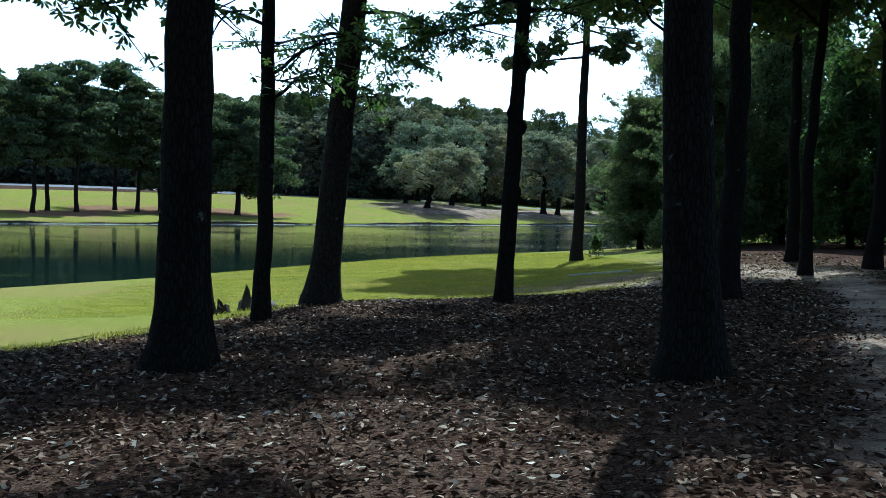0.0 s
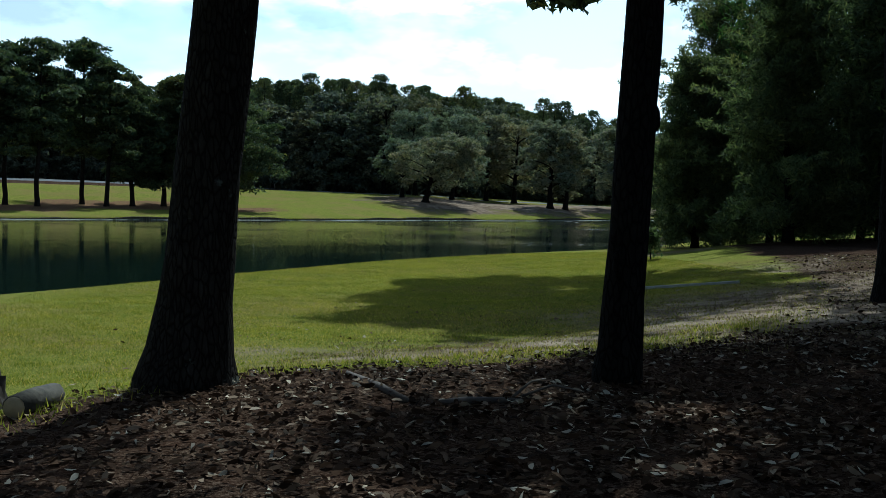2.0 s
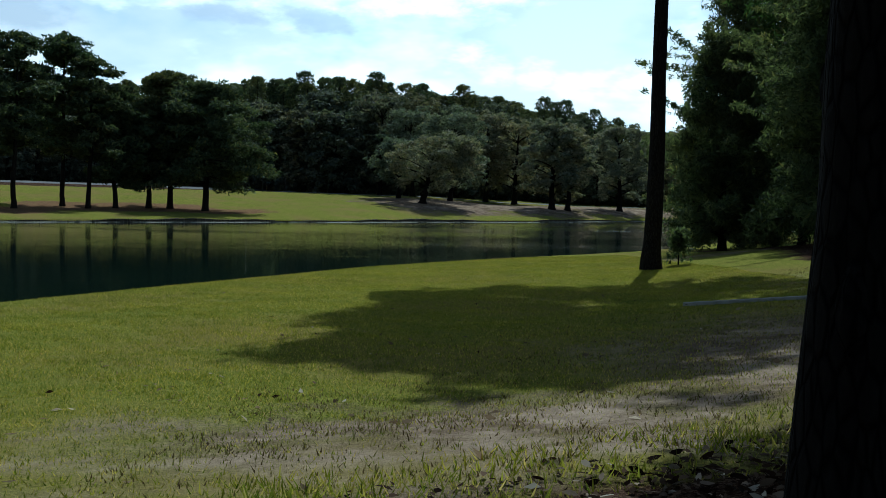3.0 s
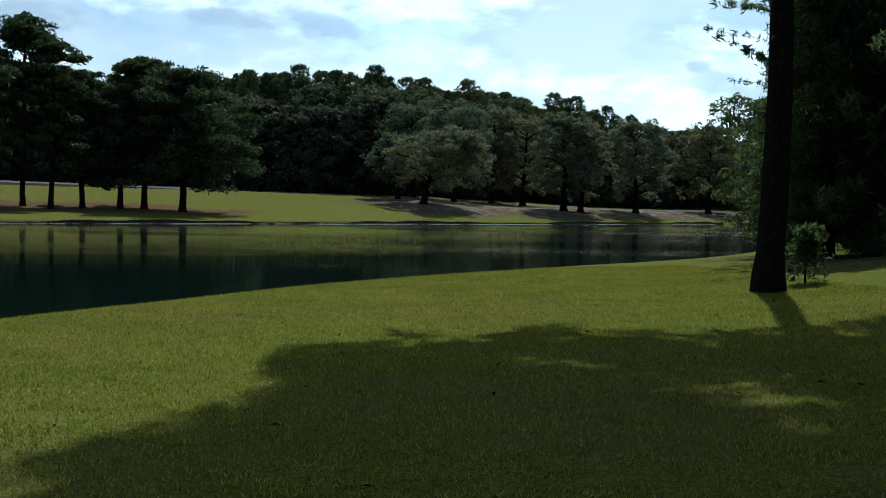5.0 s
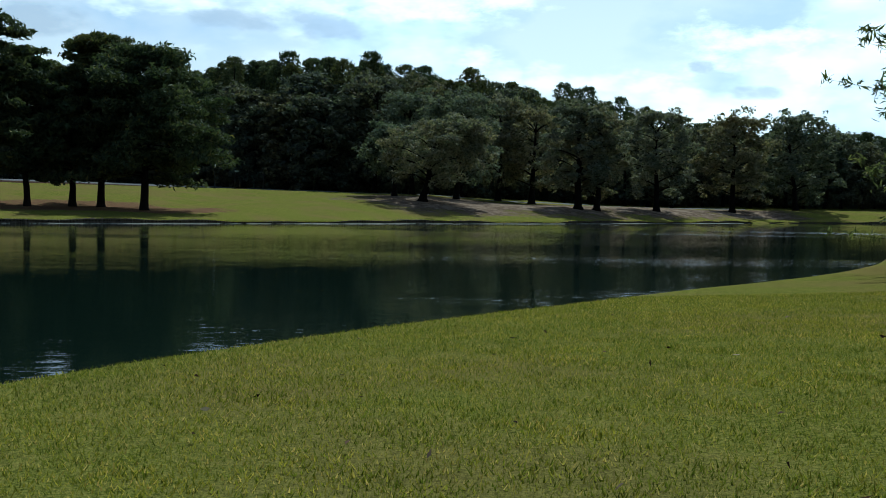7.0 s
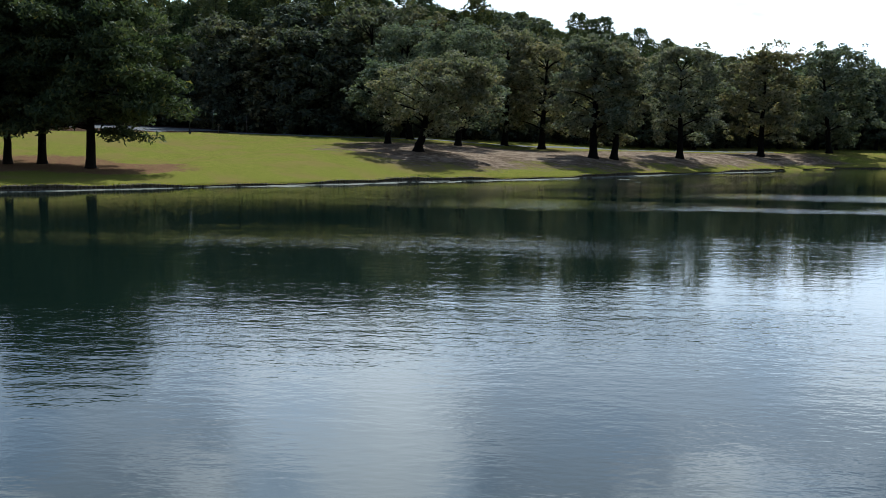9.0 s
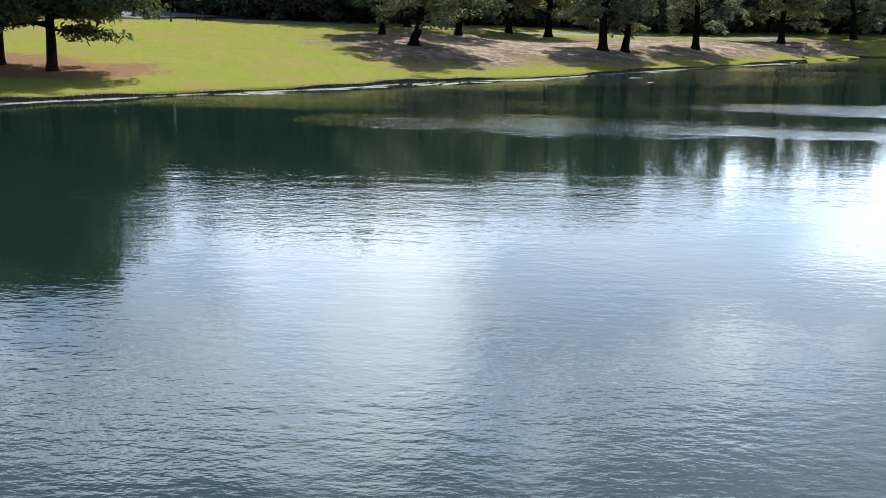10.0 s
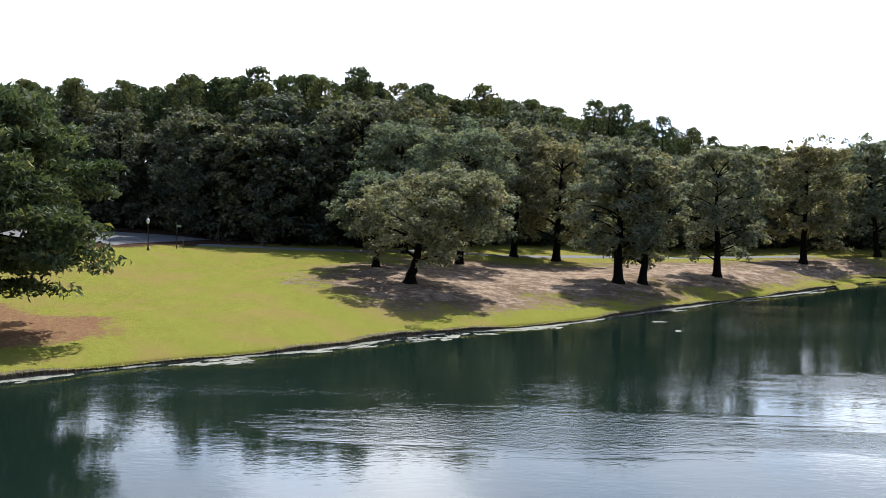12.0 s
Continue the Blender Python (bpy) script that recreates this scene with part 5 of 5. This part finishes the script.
log("log", [(-3.21, 18.27, 0), (-3.2, 18.6, 0), (-3.18, 18.93, 0)], [0.088, 0.085, 0.08], "short sawn pale grey log lying at the edge of the lawn", bark=M_LOG)
log("fallen_branch", [(-1.02, 19.75, 0.03), (-0.86, 19.3, 0.0), (-0.68, 18.8, 0.0), (-0.48, 18.3, 0.0)], [0.016, 0.023, 0.027, 0.027], "broken grey branch with peeling bark on leaf litter", "branch", M_WOOD, False, 3)
log("fallen_branch", [(-0.25, 18.2, 0.0), (-0.05, 18.25, 0.0), (0.15, 18.3, 0.0), (0.34, 18.34, 0.0)], [0.02, 0.026, 0.025, 0.018], "dark fallen branch with a forked end on leaf litter", "branch", M_WOOD, False, 4, (((0.28, 18.33), (0.55, 18.75, 0.05), 0.012), ((0.34, 18.34), (0.8, 18.5, 0.0), 0.01)))
log("fallen_branch", [(5.1, 9.6, 0.0), (5.4, 9.5, 0.02), (5.8, 9.55, 0.0)], [0.012, 0.015, 0.01], "thin dark stick on the bare path", "branch", M_ROT, False, 5)


def timber(x0, y0, x1, y1):
    t = root("timber", x0, y0, height(x0, y0), "long pale weathered timber lying in the grass", "timber")
    z1 = height(x1, y1) - height(x0, y0)
    d = Vector((x1 - x0, y1 - y0, 0)).normalized()
    nr = Vector((-d.y, d.x, 0)) * 0.05
    s = Shape()
    ends = (Vector((0, 0, 0)), Vector((x1 - x0, y1 - y0, z1)))
    for e in ends:
        for k, zz in ((-1, -0.04), (1, -0.04), (1, 0.055), (0.8, 0.065), (-0.8, 0.065), (-1, 0.055)):
            s.v.append(tuple(e + nr * k + Vector((0, 0, zz))))
    s.f = [tuple(range(5, -1, -1)), tuple(range(6, 12))] + [(k, (k + 1) % 6, 6 + (k + 1) % 6, 6 + k) for k in range(6)]
    s.object("beam", M_PALE_WOOD, t, "", False)


timber(4.31, 34.15, 6.2, 32.9)


# ---- fallen leaves and grass ----
def flat_leaves(name, x, y, size, mat, rng, label, category, lift=0.015, corners=4):
    z = land(x, y)[0] + lift * rng.uniform(0.3, 2.2, len(x))
    me = leaf_mesh(name, np.stack([x, y, z], 1), size, mat, rng, 2.3, 0.0, 0.8, 0.2, corners)
    return tagged(new(name, me), label, category, kind="stuff")


g_rng = np.random.RandomState(9)


def scatter(n, x0, x1, y0, y1, keep):
    x, y = g_rng.uniform(x0, x1, n), g_rng.uniform(y0, y1, n)
    m = keep(x, y) > g_rng.rand(n)
    return x[m], y[m]


def in_wood(x, y):
    e = signed(x, y, L_EDGE, -1)
    track = np.clip(np.abs(signed(x, y, np.array([(3.0, -6), (3.6, 6.5), (4.9, 9.9), (6.4, 14), (8.5, 20), (11, 30)]), 1)) / 0.8 - 0.35, 0.06, 1)
    return track * np.clip(0.25 + e / 1.4, 0.0, 1) * (0.45 + 0.55 * np.clip(wave(x, y, 0.9, 3.0) + 0.5, 0, 1))


x, y = scatter(150000, -7, 8, 4.0, 23.5, in_wood)
flat_leaves("fallen_leaves", x, y, 0.032, M_LITTER, g_rng, "brown and grey dead leaves covering the wood floor", "fallen leaves", corners=6)
x, y = scatter(30000, 3, 14, 20, 40, lambda x, y: 0.25 * in_wood(x, y))
flat_leaves("fallen_leaves", x, y, 0.05, M_LITTER, g_rng, "dead leaves thinly strewn on sandy soil", "fallen leaves")
x, y = scatter(1500, -4, 13, 20, 36, lambda x, y: 0.5 * np.clip(0.9 - np.abs(y - 25) / 9, 0, 1))
flat_leaves("fallen_leaves", x, y, 0.04, M_DRY_LEAF, g_rng, "scattered dead leaves on thin grass and sand", "fallen leaves")


x, y = scatter(420, -7, 7, 24, 54, lambda x, y: np.where(signed(x, y, L_NEAR, -1) > 0.6, 0.5, 0.0))
flat_leaves("fallen_leaves", x, y, 0.03, M_LITTER, g_rng, "single dark dead leaves dropped on the mown lawn", "fallen leaves", 0.04)


def blades(name, x, y, tall, wide, mat, label):
    n = len(x)
    z = land(x, y)[0] - 0.01
    w, h = g_rng.uniform(0, 2 * math.pi, n), tall * g_rng.uniform(0.5, 1.4, n)
    bend = g_rng.uniform(0.2, 1.0, n) * h
    w2 = g_rng.uniform(0, 2 * math.pi, n)
    v = np.empty((n, 3, 3))
    v[:, 0] = np.stack([x - np.cos(w) * wide, y - np.sin(w) * wide, z], 1)
    v[:, 1] = np.stack([x + np.cos(w) * wide, y + np.sin(w) * wide, z], 1)
    v[:, 2] = np.stack([x + np.cos(w2) * bend, y + np.sin(w2) * bend, z + h], 1)
    me = bpy.data.meshes.new(name)
    me.vertices.add(3 * n)
    me.vertices.foreach_set("co", v.reshape(-1))
    me.loops.add(3 * n)
    me.loops.foreach_set("vertex_index", np.arange(3 * n, dtype=np.int32))
    me.polygons.add(n)
    me.polygons.foreach_set("loop_start", np.arange(0, 3 * n, 3, dtype=np.int32))
    me.update(calc_edges=True)
    me.materials.append(mat)
    return tagged(new(name, me), label, "grass", kind="stuff")


def on_lawn(x, y):
    dn, e = signed(x, y, L_NEAR, -1), signed(x, y, L_EDGE, -1)
    sandy = np.maximum(blob(x, y, 6.4, 28.5, 6.0, 4.2, 40), blob(x, y, 1.8, 23.6, 6.4, 2.7, 16))
    return np.where((dn > 0.05) & (e < 0.5), 1.0 - 0.9 * sandy, 0.0)


x, y = scatter(1000000, -9.5, 7.5, 20.5, 57, lambda x, y: on_lawn(x, y) * np.clip((x + 10) / 3, 0, 1))
blades("lawn_grass", x, y, 0.034, 0.0058, M_GRASS, "short mown green lawn grass with yellowish tips")
x, y = scatter(110000, -7, 6, 9, 25, lambda x, y: np.clip(1 - np.abs(signed(x, y, L_EDGE, -1) + 0.2) / 0.9, 0, 1) * np.clip(wave(x, y, 1.7, 2.0) + 0.55, 0, 1))
blades("rough_grass", x, y, 0.075, 0.007, M_GRASS, "tufts of longer rough grass along the litter's edge")
x, y = scatter(110000, -2, 13, 21, 40, lambda x, y: np.maximum(np.maximum(0.9 * blob(x, y, 2.4, 24.8, 6.0, 3.2, 15), blob(x, y, 6.4, 28.5, 6.0, 4.4, 40)), 0.8 * blob(x, y, 8.5, 37, 4.0, 3.0, 60)) * np.clip(wave(x, y, 2.1, 5.0) + 0.6, 0.1, 1))
blades("dry_grass", x, y, 0.04, 0.008, M_DRY_GRASS, "thin dry tan grass on bare sandy soil")
x, y = scatter(260, 5.6, 8.8, 60.2, 64.0, lambda x, y: np.clip(1 - np.abs(signed(x, y, L_NEAR, -1) + 1.1) / 0.6, 0, 1))
reeds = blades("water_weed", x, y, 0.16, 0.006, M_GRASS, "thin green sprigs of weed standing in shallow water")
reeds.location.z = 0.14
